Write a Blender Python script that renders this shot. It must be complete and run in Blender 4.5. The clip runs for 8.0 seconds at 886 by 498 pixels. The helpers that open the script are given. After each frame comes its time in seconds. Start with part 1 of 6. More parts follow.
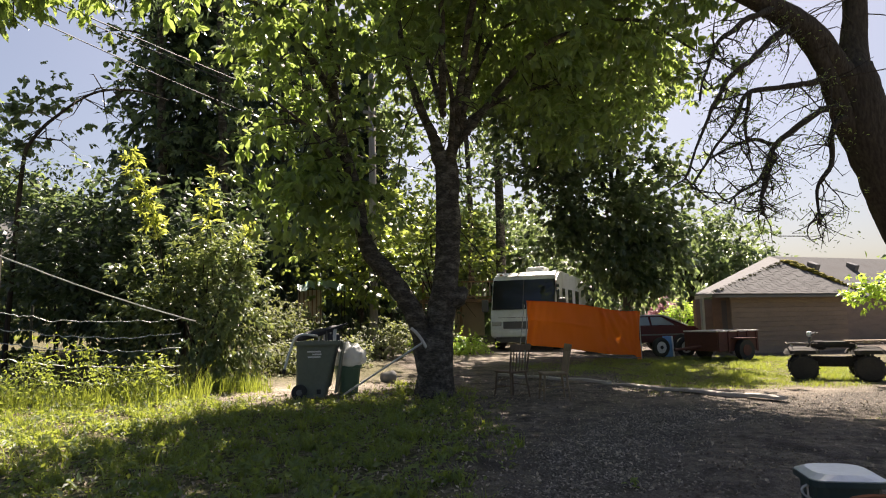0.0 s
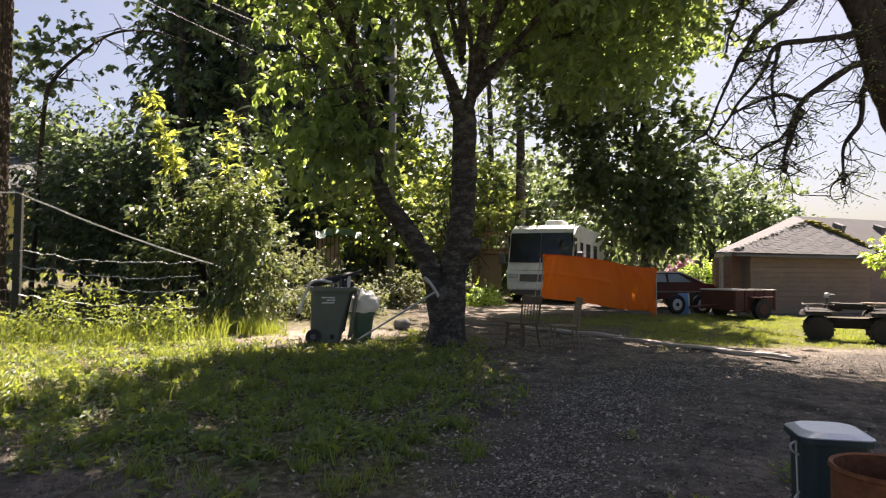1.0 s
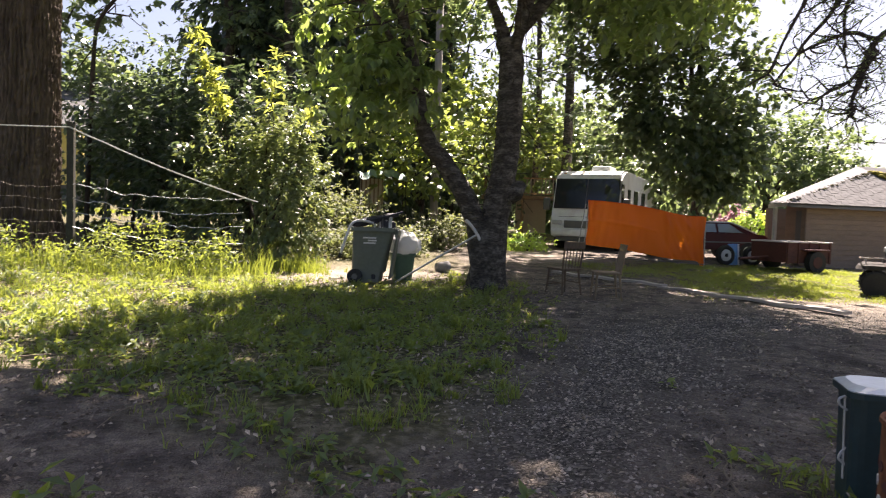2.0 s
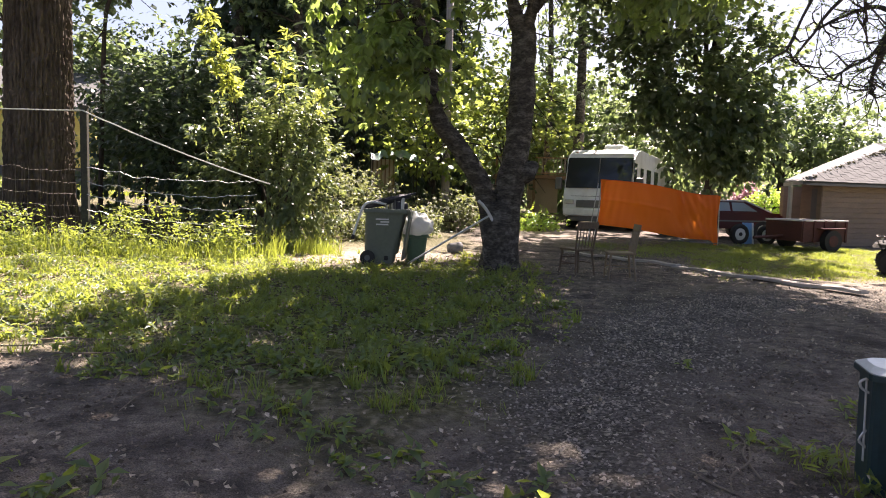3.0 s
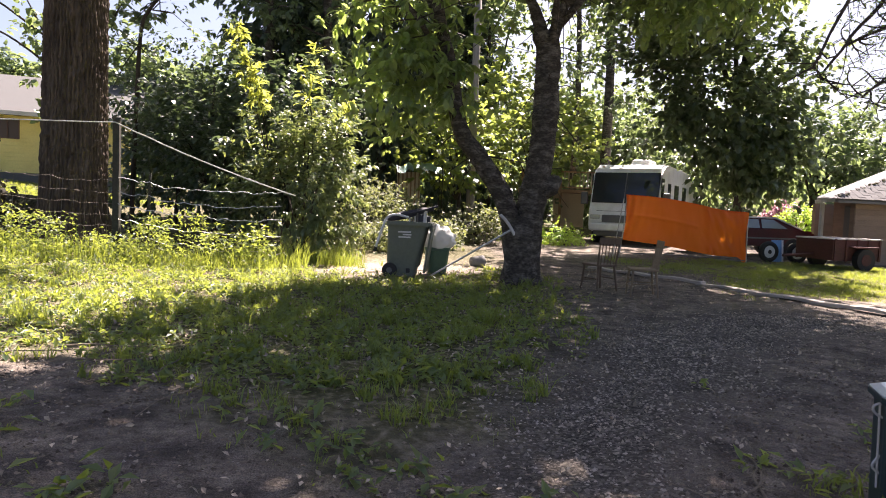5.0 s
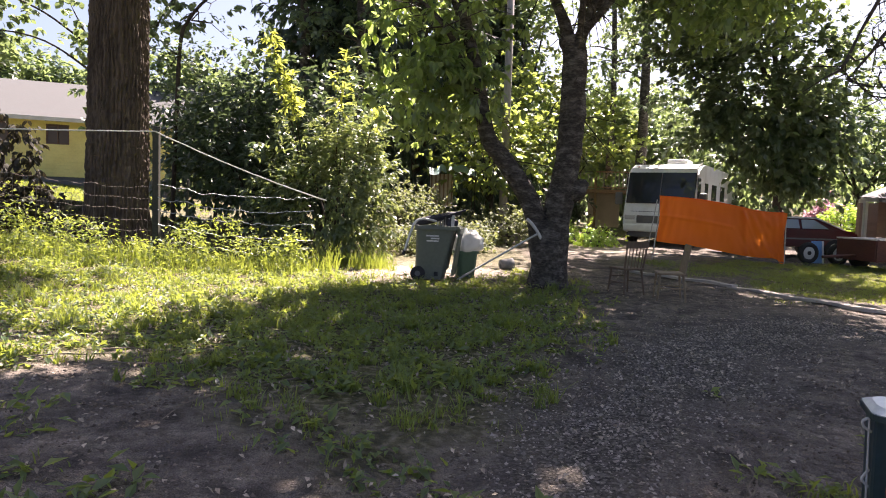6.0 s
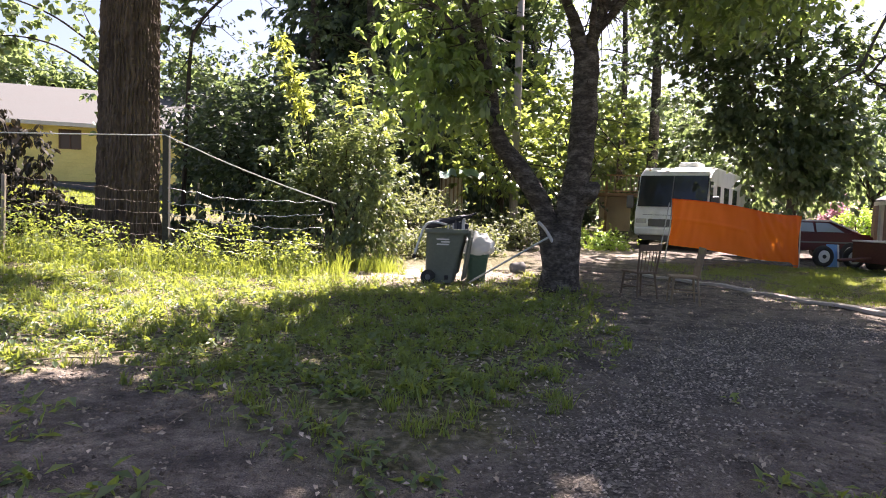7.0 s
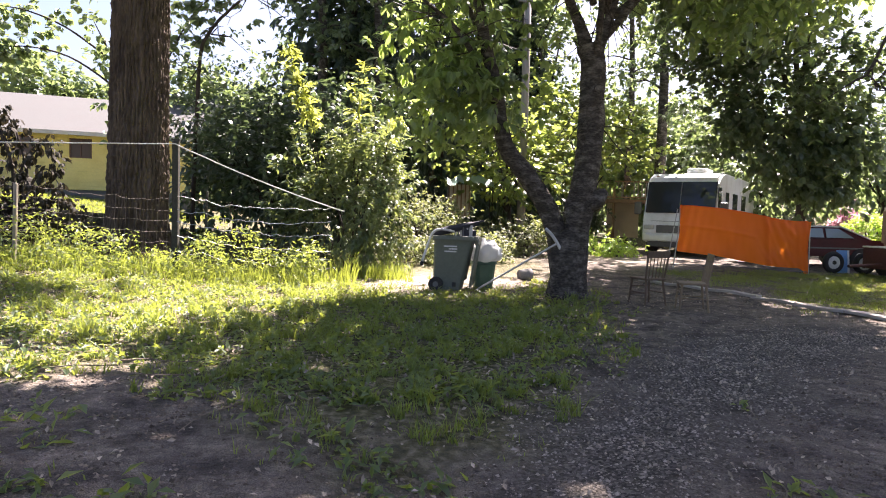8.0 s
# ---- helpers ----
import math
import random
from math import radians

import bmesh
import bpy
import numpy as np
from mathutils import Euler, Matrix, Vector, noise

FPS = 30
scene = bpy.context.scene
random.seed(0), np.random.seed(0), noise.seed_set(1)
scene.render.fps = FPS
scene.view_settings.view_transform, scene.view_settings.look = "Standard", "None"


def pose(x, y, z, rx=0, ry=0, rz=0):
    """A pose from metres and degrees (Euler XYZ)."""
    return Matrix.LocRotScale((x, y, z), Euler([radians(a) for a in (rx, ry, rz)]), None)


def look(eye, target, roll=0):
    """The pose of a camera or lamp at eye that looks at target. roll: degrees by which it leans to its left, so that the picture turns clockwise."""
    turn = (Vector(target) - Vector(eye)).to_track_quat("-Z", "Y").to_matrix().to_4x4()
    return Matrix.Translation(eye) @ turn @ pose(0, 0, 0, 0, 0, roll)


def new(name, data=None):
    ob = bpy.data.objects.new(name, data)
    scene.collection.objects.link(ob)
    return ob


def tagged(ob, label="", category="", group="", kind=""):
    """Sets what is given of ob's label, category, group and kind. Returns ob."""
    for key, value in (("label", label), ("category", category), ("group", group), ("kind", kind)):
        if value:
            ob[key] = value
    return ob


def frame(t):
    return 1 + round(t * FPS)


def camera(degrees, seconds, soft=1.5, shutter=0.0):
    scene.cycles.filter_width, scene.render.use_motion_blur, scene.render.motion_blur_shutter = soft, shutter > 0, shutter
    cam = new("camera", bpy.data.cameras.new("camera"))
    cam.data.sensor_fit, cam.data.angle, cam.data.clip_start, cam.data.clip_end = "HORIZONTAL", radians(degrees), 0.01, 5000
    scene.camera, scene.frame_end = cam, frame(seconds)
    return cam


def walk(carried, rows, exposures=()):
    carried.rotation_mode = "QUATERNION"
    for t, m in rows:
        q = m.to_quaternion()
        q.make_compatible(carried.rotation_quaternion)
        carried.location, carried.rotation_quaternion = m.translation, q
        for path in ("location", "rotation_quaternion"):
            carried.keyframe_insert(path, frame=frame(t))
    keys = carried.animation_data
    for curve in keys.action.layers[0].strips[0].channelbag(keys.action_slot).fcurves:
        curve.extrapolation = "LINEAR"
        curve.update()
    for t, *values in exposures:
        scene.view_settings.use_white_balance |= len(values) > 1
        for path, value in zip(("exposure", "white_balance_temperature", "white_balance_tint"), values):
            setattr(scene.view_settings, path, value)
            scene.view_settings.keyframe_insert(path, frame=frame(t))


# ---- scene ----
cam = camera(67.9, 8.0, soft=1.0, shutter=0.35)
PATH = [
    (0, (-0.212, 0.243, 1.274), (0.235, 2.18, 1.492), -1.2),
    (0.5, (-0.127, 0.187, 1.271), (0.317, 2.131, 1.414), -1.0),
    (1, (-0.108, 0.22, 1.261), (0.279, 2.181, 1.331), 0.5),
    (1.5, (-0.088, 0.247, 1.246), (0.207, 2.224, 1.218), 1.4),
    (2, (-0.054, 0.306, 1.228), (0.205, 2.286, 1.127), 1.9),
    (2.2, (-0.048, 0.332, 1.227), (0.147, 2.318, 1.101), 1.6),
    (3.3, (-0.092, 0.3, 1.248), (0.143, 2.279, 1.084), 1.5),
    (3.5, (-0.013, 0.275, 1.243), (0.072, 2.268, 1.097), 1.6),
    (4, (0.087, 0.261, 1.234), (-0.062, 2.253, 1.144), 2.2),
    (4.5, (-0.032, 0.302, 1.224), (-0.009, 2.3, 1.139), 2.2),
    (4.7, (-0.041, 0.319, 1.228), (0.107, 2.311, 1.124), 2.2),
    (5.8, (0.163, 0.119, 1.36), (0.235, 2.113, 1.217), 1.9),
    (6, (0.164, 0.13, 1.357), (0.196, 2.126, 1.223), 1.9),
    (6.5, (0.138, 0.214, 1.345), (0.157, 2.21, 1.22), 1.9),
    (7, (0.155, 0.22, 1.336), (0.157, 2.216, 1.214), 1.8),
    (7.5, (0.144, 0.193, 1.347), (0.145, 2.19, 1.225), 1.8),
    (8, (0.156, 0.202, 1.342), (0.134, 2.199, 1.24), 1.6),
]
EXPOSURE = [(0.0, 1.6, 6900, 18), (1.0, 1.77, 6900, 22), (2.0, 2.13, 6800, 24), (4.0, 2.26, 6700, 26), (6.0, 2.3, 6600, 27), (8.0, 2.6, 6450, 27)]
walk(cam, [(t, look(eye, target, roll)) for t, eye, target, roll in PATH], EXPOSURE)

# ---- light ----
SUN_EL, SUN_AZ = 56.0, 24.0
world = bpy.data.worlds.new("world")
scene.world = world
world.use_nodes = True
wn = world.node_tree.nodes
sky = wn.new("ShaderNodeTexSky")
sky.sky_type, sky.sun_disc = "NISHITA", False
sky.sun_elevation, sky.sun_rotation = radians(SUN_EL), radians(SUN_AZ)
sky.dust_density, sky.air_density, sky.ozone_density = 2.6, 1.0, 1.0
world.node_tree.links.new(sky.outputs[0], wn["Background"].inputs[0])
wn["Background"].inputs[1].default_value = 0.041
sun = new("sun", bpy.data.lights.new("sun", "SUN"))
sun.data.energy, sun.data.angle, sun.data.color = 5.0, radians(0.55), (1.0, 0.93, 0.82)
sun_dir = Vector((math.sin(radians(SUN_AZ)) * math.cos(radians(SUN_EL)), math.cos(radians(SUN_AZ)) * math.cos(radians(SUN_EL)), math.sin(radians(SUN_EL))))
sun.matrix_world = look(sun_dir * 60, (0, 0, 0))


# ---- materials ----
def mat(name, col, rough=0.7, metal=0.0, var=0.3, scale=6.0, bump=0.25, dirt=None, dirt_scale=1.5, dirt_amount=0.5, spec=0.5, stretch=(1, 1, 1), island=0.0, coat=0.0):
    """A surface with grain, larger stains of a second colour and fine relief."""
    m = bpy.data.materials.new(name)
    m.use_nodes = True
    n, l = m.node_tree.nodes, m.node_tree.links
    b = n["Principled BSDF"]
    b.inputs["Roughness"].default_value, b.inputs["Metallic"].default_value = rough, metal
    b.inputs["Specular IOR Level"].default_value, b.inputs["Coat Weight"].default_value = spec, coat
    tc, mp = n.new("ShaderNodeTexCoord"), n.new("ShaderNodeMapping")
    mp.inputs["Scale"].default_value = stretch
    l.new(tc.outputs["Object"], mp.inputs[0])
    fine, big = n.new("ShaderNodeTexNoise"), n.new("ShaderNodeTexNoise")
    fine.inputs["Scale"].default_value, fine.inputs["Detail"].default_value = scale * 5, 6
    big.inputs["Scale"].default_value, big.inputs["Detail"].default_value = dirt_scale, 5
    l.new(mp.outputs[0], fine.inputs[0]), l.new(mp.outputs[0], big.inputs[0])
    ramp = n.new("ShaderNodeMapRange")
    ramp.inputs[1].default_value, ramp.inputs[2].default_value = 0.25, 0.75
    ramp.inputs[3].default_value, ramp.inputs[4].default_value = 1 - var, 1 + var
    l.new(fine.outputs[0], ramp.inputs[0])
    stain = n.new("ShaderNodeMapRange")
    stain.inputs[1].default_value, stain.inputs[2].default_value, stain.inputs[4].default_value = 0.45, 0.7, dirt_amount
    l.new(big.outputs[0], stain.inputs[0])
    mix = n.new("ShaderNodeMix")
    mix.data_type = "RGBA"
    mix.inputs[6].default_value = (*col, 1)
    mix.inputs[7].default_value = (*(dirt or [c * 0.6 for c in col]), 1)
    l.new(stain.outputs[0], mix.inputs[0])
    mul = n.new("ShaderNodeMix")
    mul.data_type, mul.blend_type = "RGBA", "MULTIPLY"
    mul.inputs[0].default_value = 1
    l.new(mix.outputs[2], mul.inputs[6]), l.new(ramp.outputs[0], mul.inputs[7])
    out = mul.outputs[2]
    if island:
        geo, hsv, r2 = n.new("ShaderNodeNewGeometry"), n.new("ShaderNodeHueSaturation"), n.new("ShaderNodeMapRange")
        r2.inputs[3].default_value, r2.inputs[4].default_value = 1 - island, 1 + island
        l.new(geo.outputs["Random Per Island"], r2.inputs[0]), l.new(r2.outputs[0], hsv.inputs["Value"]), l.new(out, hsv.inputs["Color"])
        out = hsv.outputs[0]
    l.new(out, b.inputs["Base Color"])
    if bump:
        bp = n.new("ShaderNodeBump")
        bp.inputs["Strength"].default_value, bp.inputs["Distance"].default_value = bump, 0.04 if bump > 0.7 else 0.01
        l.new(fine.outputs[0], bp.inputs["Height"]), l.new(bp.outputs[0], b.inputs["Normal"])
    return m


def leaf_mat(name, col, col2, back, through_share=0.5, rough=0.36, patch=0.35):
    """Leaves: two greens mixed leaf by leaf and in patches; light shines through them."""
    m = bpy.data.materials.new(name)
    m.use_nodes = True
    n, l = m.node_tree.nodes, m.node_tree.links
    b, o = n["Principled BSDF"], n["Material Output"]
    b.inputs["Roughness"].default_value, b.inputs["Specular IOR Level"].default_value = rough, 0.65
    geo, tc, noi = n.new("ShaderNodeNewGeometry"), n.new("ShaderNodeTexCoord"), n.new("ShaderNodeTexNoise")
    noi.inputs["Scale"].default_value = 0.8
    l.new(tc.outputs["Object"], noi.inputs[0])
    add = n.new("ShaderNodeMath")
    add.operation = "MULTIPLY_ADD"
    add.inputs[1].default_value, add.inputs[2].default_value = patch * 2, -patch
    l.new(noi.outputs[0], add.inputs[0])
    tot = n.new("ShaderNodeMath")
    tot.use_clamp = True
    l.new(geo.outputs["Random Per Island"], tot.inputs[0]), l.new(add.outputs[0], tot.inputs[1])
    mix, mix2 = n.new("ShaderNodeMix"), n.new("ShaderNodeMix")
    mix.data_type = mix2.data_type = "RGBA"
    mix.inputs[6].default_value, mix.inputs[7].default_value = (*col, 1), (*col2, 1)
    mix2.inputs[6].default_value, mix2.inputs[7].default_value = (*back, 1), (*[min(1, c * 1.5) for c in back], 1)
    l.new(tot.outputs[0], mix.inputs[0]), l.new(tot.outputs[0], mix2.inputs[0])
    l.new(mix.outputs[2], b.inputs["Base Color"])
    tr, sh = n.new("ShaderNodeBsdfTranslucent"), n.new("ShaderNodeMixShader")
    l.new(mix2.outputs[2], tr.inputs[0])
    sh.inputs[0].default_value = through_share
    l.new(b.outputs[0], sh.inputs[1]), l.new(tr.outputs[0], sh.inputs[2]), l.new(sh.outputs[0], o.inputs[0])
    return m


def glass_mat(name, tint=(0.02, 0.025, 0.03), rough=0.04):
    m = bpy.data.materials.new(name)
    m.use_nodes = True
    b = m.node_tree.nodes["Principled BSDF"]
    b.inputs["Base Color"].default_value, b.inputs["Roughness"].default_value = (*tint, 1), rough
    b.inputs["Specular IOR Level"].default_value = 0.6
    return m


bark = mat("bark", (0.062, 0.051, 0.043), 0.95, var=0.5, scale=5, bump=0.8, dirt=(0.035, 0.030, 0.027), stretch=(1, 1, 0.3), spec=0.2)
bark_fir = mat("fir_bark", (0.10, 0.078, 0.06), 0.95, var=0.55, scale=4, bump=1.0, dirt=(0.04, 0.03, 0.024), dirt_scale=5, dirt_amount=0.8, stretch=(1, 1, 0.2), spec=0.2)
bark_mossy = mat("mossy_bark", (0.09, 0.08, 0.065), 0.95, var=0.5, scale=5, bump=0.8, dirt=(0.06, 0.08, 0.03), dirt_amount=0.7, stretch=(1, 1, 0.4), spec=0.2)
bark_grey = mat("lichen_bark", (0.062, 0.053, 0.044), 0.95, var=0.6, scale=5, bump=1.0, dirt=(0.22, 0.20, 0.17), dirt_scale=6, dirt_amount=0.7, stretch=(0.8, 0.8, 1.8), spec=0.2)
leaf_tree = leaf_mat("yard_tree_leaf", (0.046, 0.082, 0.050), (0.080, 0.124, 0.066), (0.400, 0.520, 0.120), 0.42, 0.36)
leaf_maple = leaf_mat("maple_leaf", (0.046, 0.080, 0.054), (0.080, 0.122, 0.075), (0.270, 0.350, 0.120), 0.38, 0.34)
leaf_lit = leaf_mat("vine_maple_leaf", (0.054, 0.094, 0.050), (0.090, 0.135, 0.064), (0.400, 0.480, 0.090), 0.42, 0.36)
leaf_dark = leaf_mat("fir_needles", (0.030, 0.054, 0.040), (0.052, 0.082, 0.054), (0.100, 0.150, 0.058), 0.28, 0.5)
leaf_shrub = leaf_mat("laurel_leaf", (0.058, 0.096, 0.056), (0.100, 0.142, 0.078), (0.360, 0.430, 0.110), 0.26, 0.40)
leaf_shoot = leaf_mat("laurel_shoot_leaf", (0.120, 0.170, 0.060), (0.170, 0.220, 0.070), (0.520, 0.560, 0.100), 0.45, 0.3)
leaf_thick = leaf_mat("thicket_leaf", (0.032, 0.060, 0.041), (0.056, 0.088, 0.057), (0.14, 0.20, 0.07), 0.28, 0.42)
leaf_light = leaf_mat("far_tree_leaf", (0.060, 0.100, 0.062), (0.100, 0.145, 0.085), (0.230, 0.310, 0.100), 0.36)
leaf_brush = leaf_mat("brush_leaf", (0.085, 0.105, 0.060), (0.150, 0.165, 0.090), (0.300, 0.340, 0.100), 0.35, 0.6)
leaf_lime = leaf_mat("lime_leaf", (0.140, 0.250, 0.083), (0.220, 0.340, 0.098), (0.500, 0.650, 0.083), 0.5)
leaf_pink = leaf_mat("rhododendron_bloom", (0.38, 0.17, 0.23), (0.55, 0.34, 0.38), (0.45, 0.22, 0.29), 0.3)
grass_mat = leaf_mat("grass_blade", (0.019, 0.056, 0.030), (0.038, 0.080, 0.038), (0.52, 0.60, 0.07), 0.32, 0.5)
weed_mat = leaf_mat("weed_leaf", (0.030, 0.068, 0.036), (0.056, 0.098, 0.048), (0.470, 0.550, 0.075), 0.34, 0.5)


# ---- mesh helpers ----
def mesh_np(name, verts, quads=None, tris=None, smooth=False):
    me = bpy.data.meshes.new(name)
    nq, nt = (0 if quads is None else len(quads)), (0 if tris is None else len(tris))
    me.vertices.add(len(verts))
    me.vertices.foreach_set("co", np.asarray(verts, np.float32).ravel())
    loops = np.concatenate([np.asarray(a, np.int32).ravel() for a in (quads, tris) if a is not None and len(a)])
    me.loops.add(len(loops))
    me.loops.foreach_set("vertex_index", loops)
    me.polygons.add(nq + nt)
    me.polygons.foreach_set("loop_start", np.concatenate([np.arange(nq) * 4, nq * 4 + np.arange(nt) * 3]).astype(np.int32))
    me.polygons.foreach_set("use_smooth", np.full(nq + nt, smooth))
    me.update(calc_edges=True)
    return me


def part(name, shape, material, parent=None, label="", smooth=False):
    """Links a bmesh or a mesh as one mesh object under a thing or a part."""
    if isinstance(shape, bmesh.types.BMesh):
        me = bpy.data.meshes.new(name)
        bmesh.ops.recalc_face_normals(shape, faces=shape.faces)
        for f in shape.faces:
            f.smooth = smooth
        shape.to_mesh(me)
        shape.free()
    else:
        me = shape
    me.materials.append(material)
    ob = new(name, me)
    if parent:
        ob.parent = parent
    if label:
        tagged(ob, label)
    return ob


def thing(name, label, category, place=(0, 0, 0), turn=0, group="", kind=""):
    ob = new(name)
    ob.matrix_basis = pose(*place, 0, 0, turn)
    return tagged(ob, label, category, group, kind)


def box(c, s, rot=(0, 0, 0), bevel=0.0, bm=None, taper=None):
    bm = bm or bmesh.new()
    r = bmesh.ops.create_cube(bm, size=1)["verts"]
    if taper:
        for v in r:
            if v.co.z > 0:
                v.co.x, v.co.y = v.co.x * taper[0], v.co.y * taper[1]
    bmesh.ops.transform(bm, matrix=pose(*c, *rot) @ Matrix.Diagonal((*s, 1)), verts=r)
    if bevel:
        edges = list({e for v in r for e in v.link_edges})
        bmesh.ops.bevel(bm, geom=edges, offset=bevel, segments=2, affect="EDGES", profile=0.5)
    return bm


def tube(points, radii, seg=8, bm=None, rough=0.0, freq=3.0, caps=True, ridges=0, ridge=0.0):
    """A tapering tube along points; rough and ridges make bark."""
    bm = bm or bmesh.new()
    pts = [Vector(p) for p in points]
    rad = radii if hasattr(radii, "__len__") else [radii] * len(pts)
    rings, side = [], None
    for i, p in enumerate(pts):
        d = (pts[min(i + 1, len(pts) - 1)] - pts[max(i - 1, 0)]).normalized()
        ref = side if side else (Vector((1, 0, 0)) if abs(d.x) < 0.9 else Vector((0, 1, 0)))
        u = (ref - d * ref.dot(d)).normalized()
        w, side = d.cross(u), u
        ring = []
        for k in range(seg):
            a = 2 * math.pi * k / seg
            r = rad[i]
            if rough:
                q = p + (u * math.cos(a) + w * math.sin(a)) * r
                r *= 1 + rough * noise.noise(q * freq) + rough * 0.6 * noise.noise(q * freq * 2.7)
            if ridges:
                r *= 1 + ridge * abs(math.sin(a * ridges * 0.5 + 2.6 * noise.noise(Vector((math.cos(a) * 2.2, math.sin(a) * 2.2, p.z * 1.6)))))
            ring.append(bm.verts.new(p + (u * math.cos(a) + w * math.sin(a)) * r))
        rings.append(ring)
    for a, b in zip(rings, rings[1:]):
        for k in range(seg):
            bm.faces.new((a[k], a[(k + 1) % seg], b[(k + 1) % seg], b[k]))
    if caps:
        bm.faces.new(rings[0][::-1]), bm.faces.new(rings[-1])
    return bm


def bend(points, n=8):
    """Points along a smooth curve through the given ones."""
    p = [Vector(q) for q in points]
    p = [p[0] * 2 - p[1]] + p + [p[-1] * 2 - p[-2]]
    out = []
    for i in range(1, len(p) - 2):
        for k in range(n):
            t = k / n
            out.append(0.5 * (2 * p[i] + (p[i + 1] - p[i - 1]) * t + (2 * p[i - 1] - 5 * p[i] + 4 * p[i + 1] - p[i + 2]) * t * t + (3 * p[i] - p[i - 1] - 3 * p[i + 1] + p[i + 2]) * t ** 3))
    return out + [p[-2]]


def taper(n, a, b, power=1.0):
    return [a + (b - a) * (i / (n - 1)) ** power for i in range(n)]


def leaves(rng, centres, spread, per, size, width=0.45, droop=0.4, flat=0.5, name="crown"):
    """A crown: folded leaves scattered round many cluster centres."""
    c = np.repeat(np.asarray(centres, float), per, axis=0)
    n = len(c)
    sp = np.repeat(np.broadcast_to(np.asarray(spread, float), (len(centres),)), per)[:, None]
    p = c + rng.normal(size=(n, 3)) * sp * np.array([1, 1, 0.7])
    d = rng.normal(size=(n, 3))
    d[:, 2] = d[:, 2] * 0.6 - droop
    d /= np.linalg.norm(d, axis=1, keepdims=True)
    up = rng.normal(size=(n, 3)) * flat + np.array([0, 0, 1.0])
    s = np.cross(d, up)
    s /= np.linalg.norm(s, axis=1, keepdims=True) + 1e-9
    nrm = np.cross(s, d)
    ln = size * rng.uniform(0.6, 1.35, (n, 1))
    wd = ln * width * 0.5
    a, b = p, p + d * ln - nrm * ln * 0.12
    mid = p + d * ln * 0.45
    v = np.stack([a, mid + s * wd + nrm * ln * 0.08, b, mid - s * wd + nrm * ln * 0.08], 1).reshape(-1, 3)
    i = np.arange(n)[:, None] * 4
    return mesh_np(name, v, tris=np.concatenate([i + [0, 1, 2], i + [0, 2, 3]]).reshape(-1, 3))


def sprays(rng, centres, spread, tips, fan, size, width=0.42, droop=0.6, heart=None, name="crown"):
    """A crown of twig ends, each a fan of bent lance-shaped leaves; heart: the point they grow away from."""
    centres = np.asarray(centres, float)
    t = np.repeat(centres, tips, axis=0)
    t = t + rng.normal(size=t.shape) * spread * np.array([1, 1, 0.75])
    p = np.repeat(t, fan, axis=0)
    n = len(p)
    d = rng.normal(size=(n, 3)) * np.array([1, 1, 0.55])
    axis_dir = rng.normal(size=(len(t), 3)) * np.array([1, 1, 0.3])
    if heart is not None:
        away = t - np.asarray(heart, float)
        axis_dir = axis_dir * 0.5 + away / (np.linalg.norm(away, axis=1, keepdims=True) + 1e-9) * 1.3
    axis_dir /= np.linalg.norm(axis_dir, axis=1, keepdims=True)
    axis_dir = np.repeat(axis_dir, fan, axis=0)
    d = d / np.linalg.norm(d, axis=1, keepdims=True) + axis_dir * 0.9
    d[:, 2] -= droop
    d /= np.linalg.norm(d, axis=1, keepdims=True)
    p = p + axis_dir * (np.tile(np.arange(fan), len(t)) / fan * size * 0.9)[:, None]
    up = rng.normal(size=(n, 3)) * 0.35 + np.array([0, 0, 1.0])
    side = np.cross(d, up)
    side /= np.linalg.norm(side, axis=1, keepdims=True) + 1e-9
    nrm = np.cross(side, d)
    ln = size * rng.uniform(0.55, 1.25, (n, 1))
    wd = ln * width * 0.5
    sag = nrm * ln
    a, b = p + d * ln * 0.34 + sag * 0.04, p + d * ln * 0.70 - sag * 0.02
    v = np.stack([p, a + side * wd, a - side * wd, b + side * wd * 0.82, b - side * wd * 0.82, p + d * ln - sag * 0.16], 1).reshape(-1, 3)
    i = np.arange(n)[:, None] * 6
    return mesh_np(name, v, quads=i + [1, 3, 4, 2], tris=np.concatenate([i + [0, 1, 2], i + [3, 5, 4]]))


def blob_points(rng, n, centre, radius, shell=0.5, uneven=0.35, seed=0.0, flatten=None):
    """Cluster centres in an uneven ellipsoid, most of them near its skin."""
    d = rng.normal(size=(n, 3))
    d /= np.linalg.norm(d, axis=1, keepdims=True)
    k = rng.uniform(shell, 1, (n, 1)) ** 0.8
    bump = np.array([1 + uneven * 1.6 * noise.noise(Vector(q) * 1.7 + Vector((seed, seed * 1.3, 0))) for q in d])[:, None]
    p = np.asarray(centre) + d * k * bump * np.asarray(radius)
    return p


# ---- the ground ----
def soft(x, k=1.2):
    return np.log1p(np.exp(np.clip(k * x, -40, 40))) / k


def ground_z(x, y):
    """Height of the ground: it climbs to the west and falls a little to the east."""
    x, y = np.asarray(x, float), np.asarray(y, float)
    return 0.11 * (soft(-x - 4.0) - soft(-x - 26.0)) - 0.012 * (soft(x - 4.0) - soft(x - 40.0)) + 0.012 * (soft(y - 12.0) - soft(y - 40.0))


def gz(x, y):
    return float(ground_z(x, y))


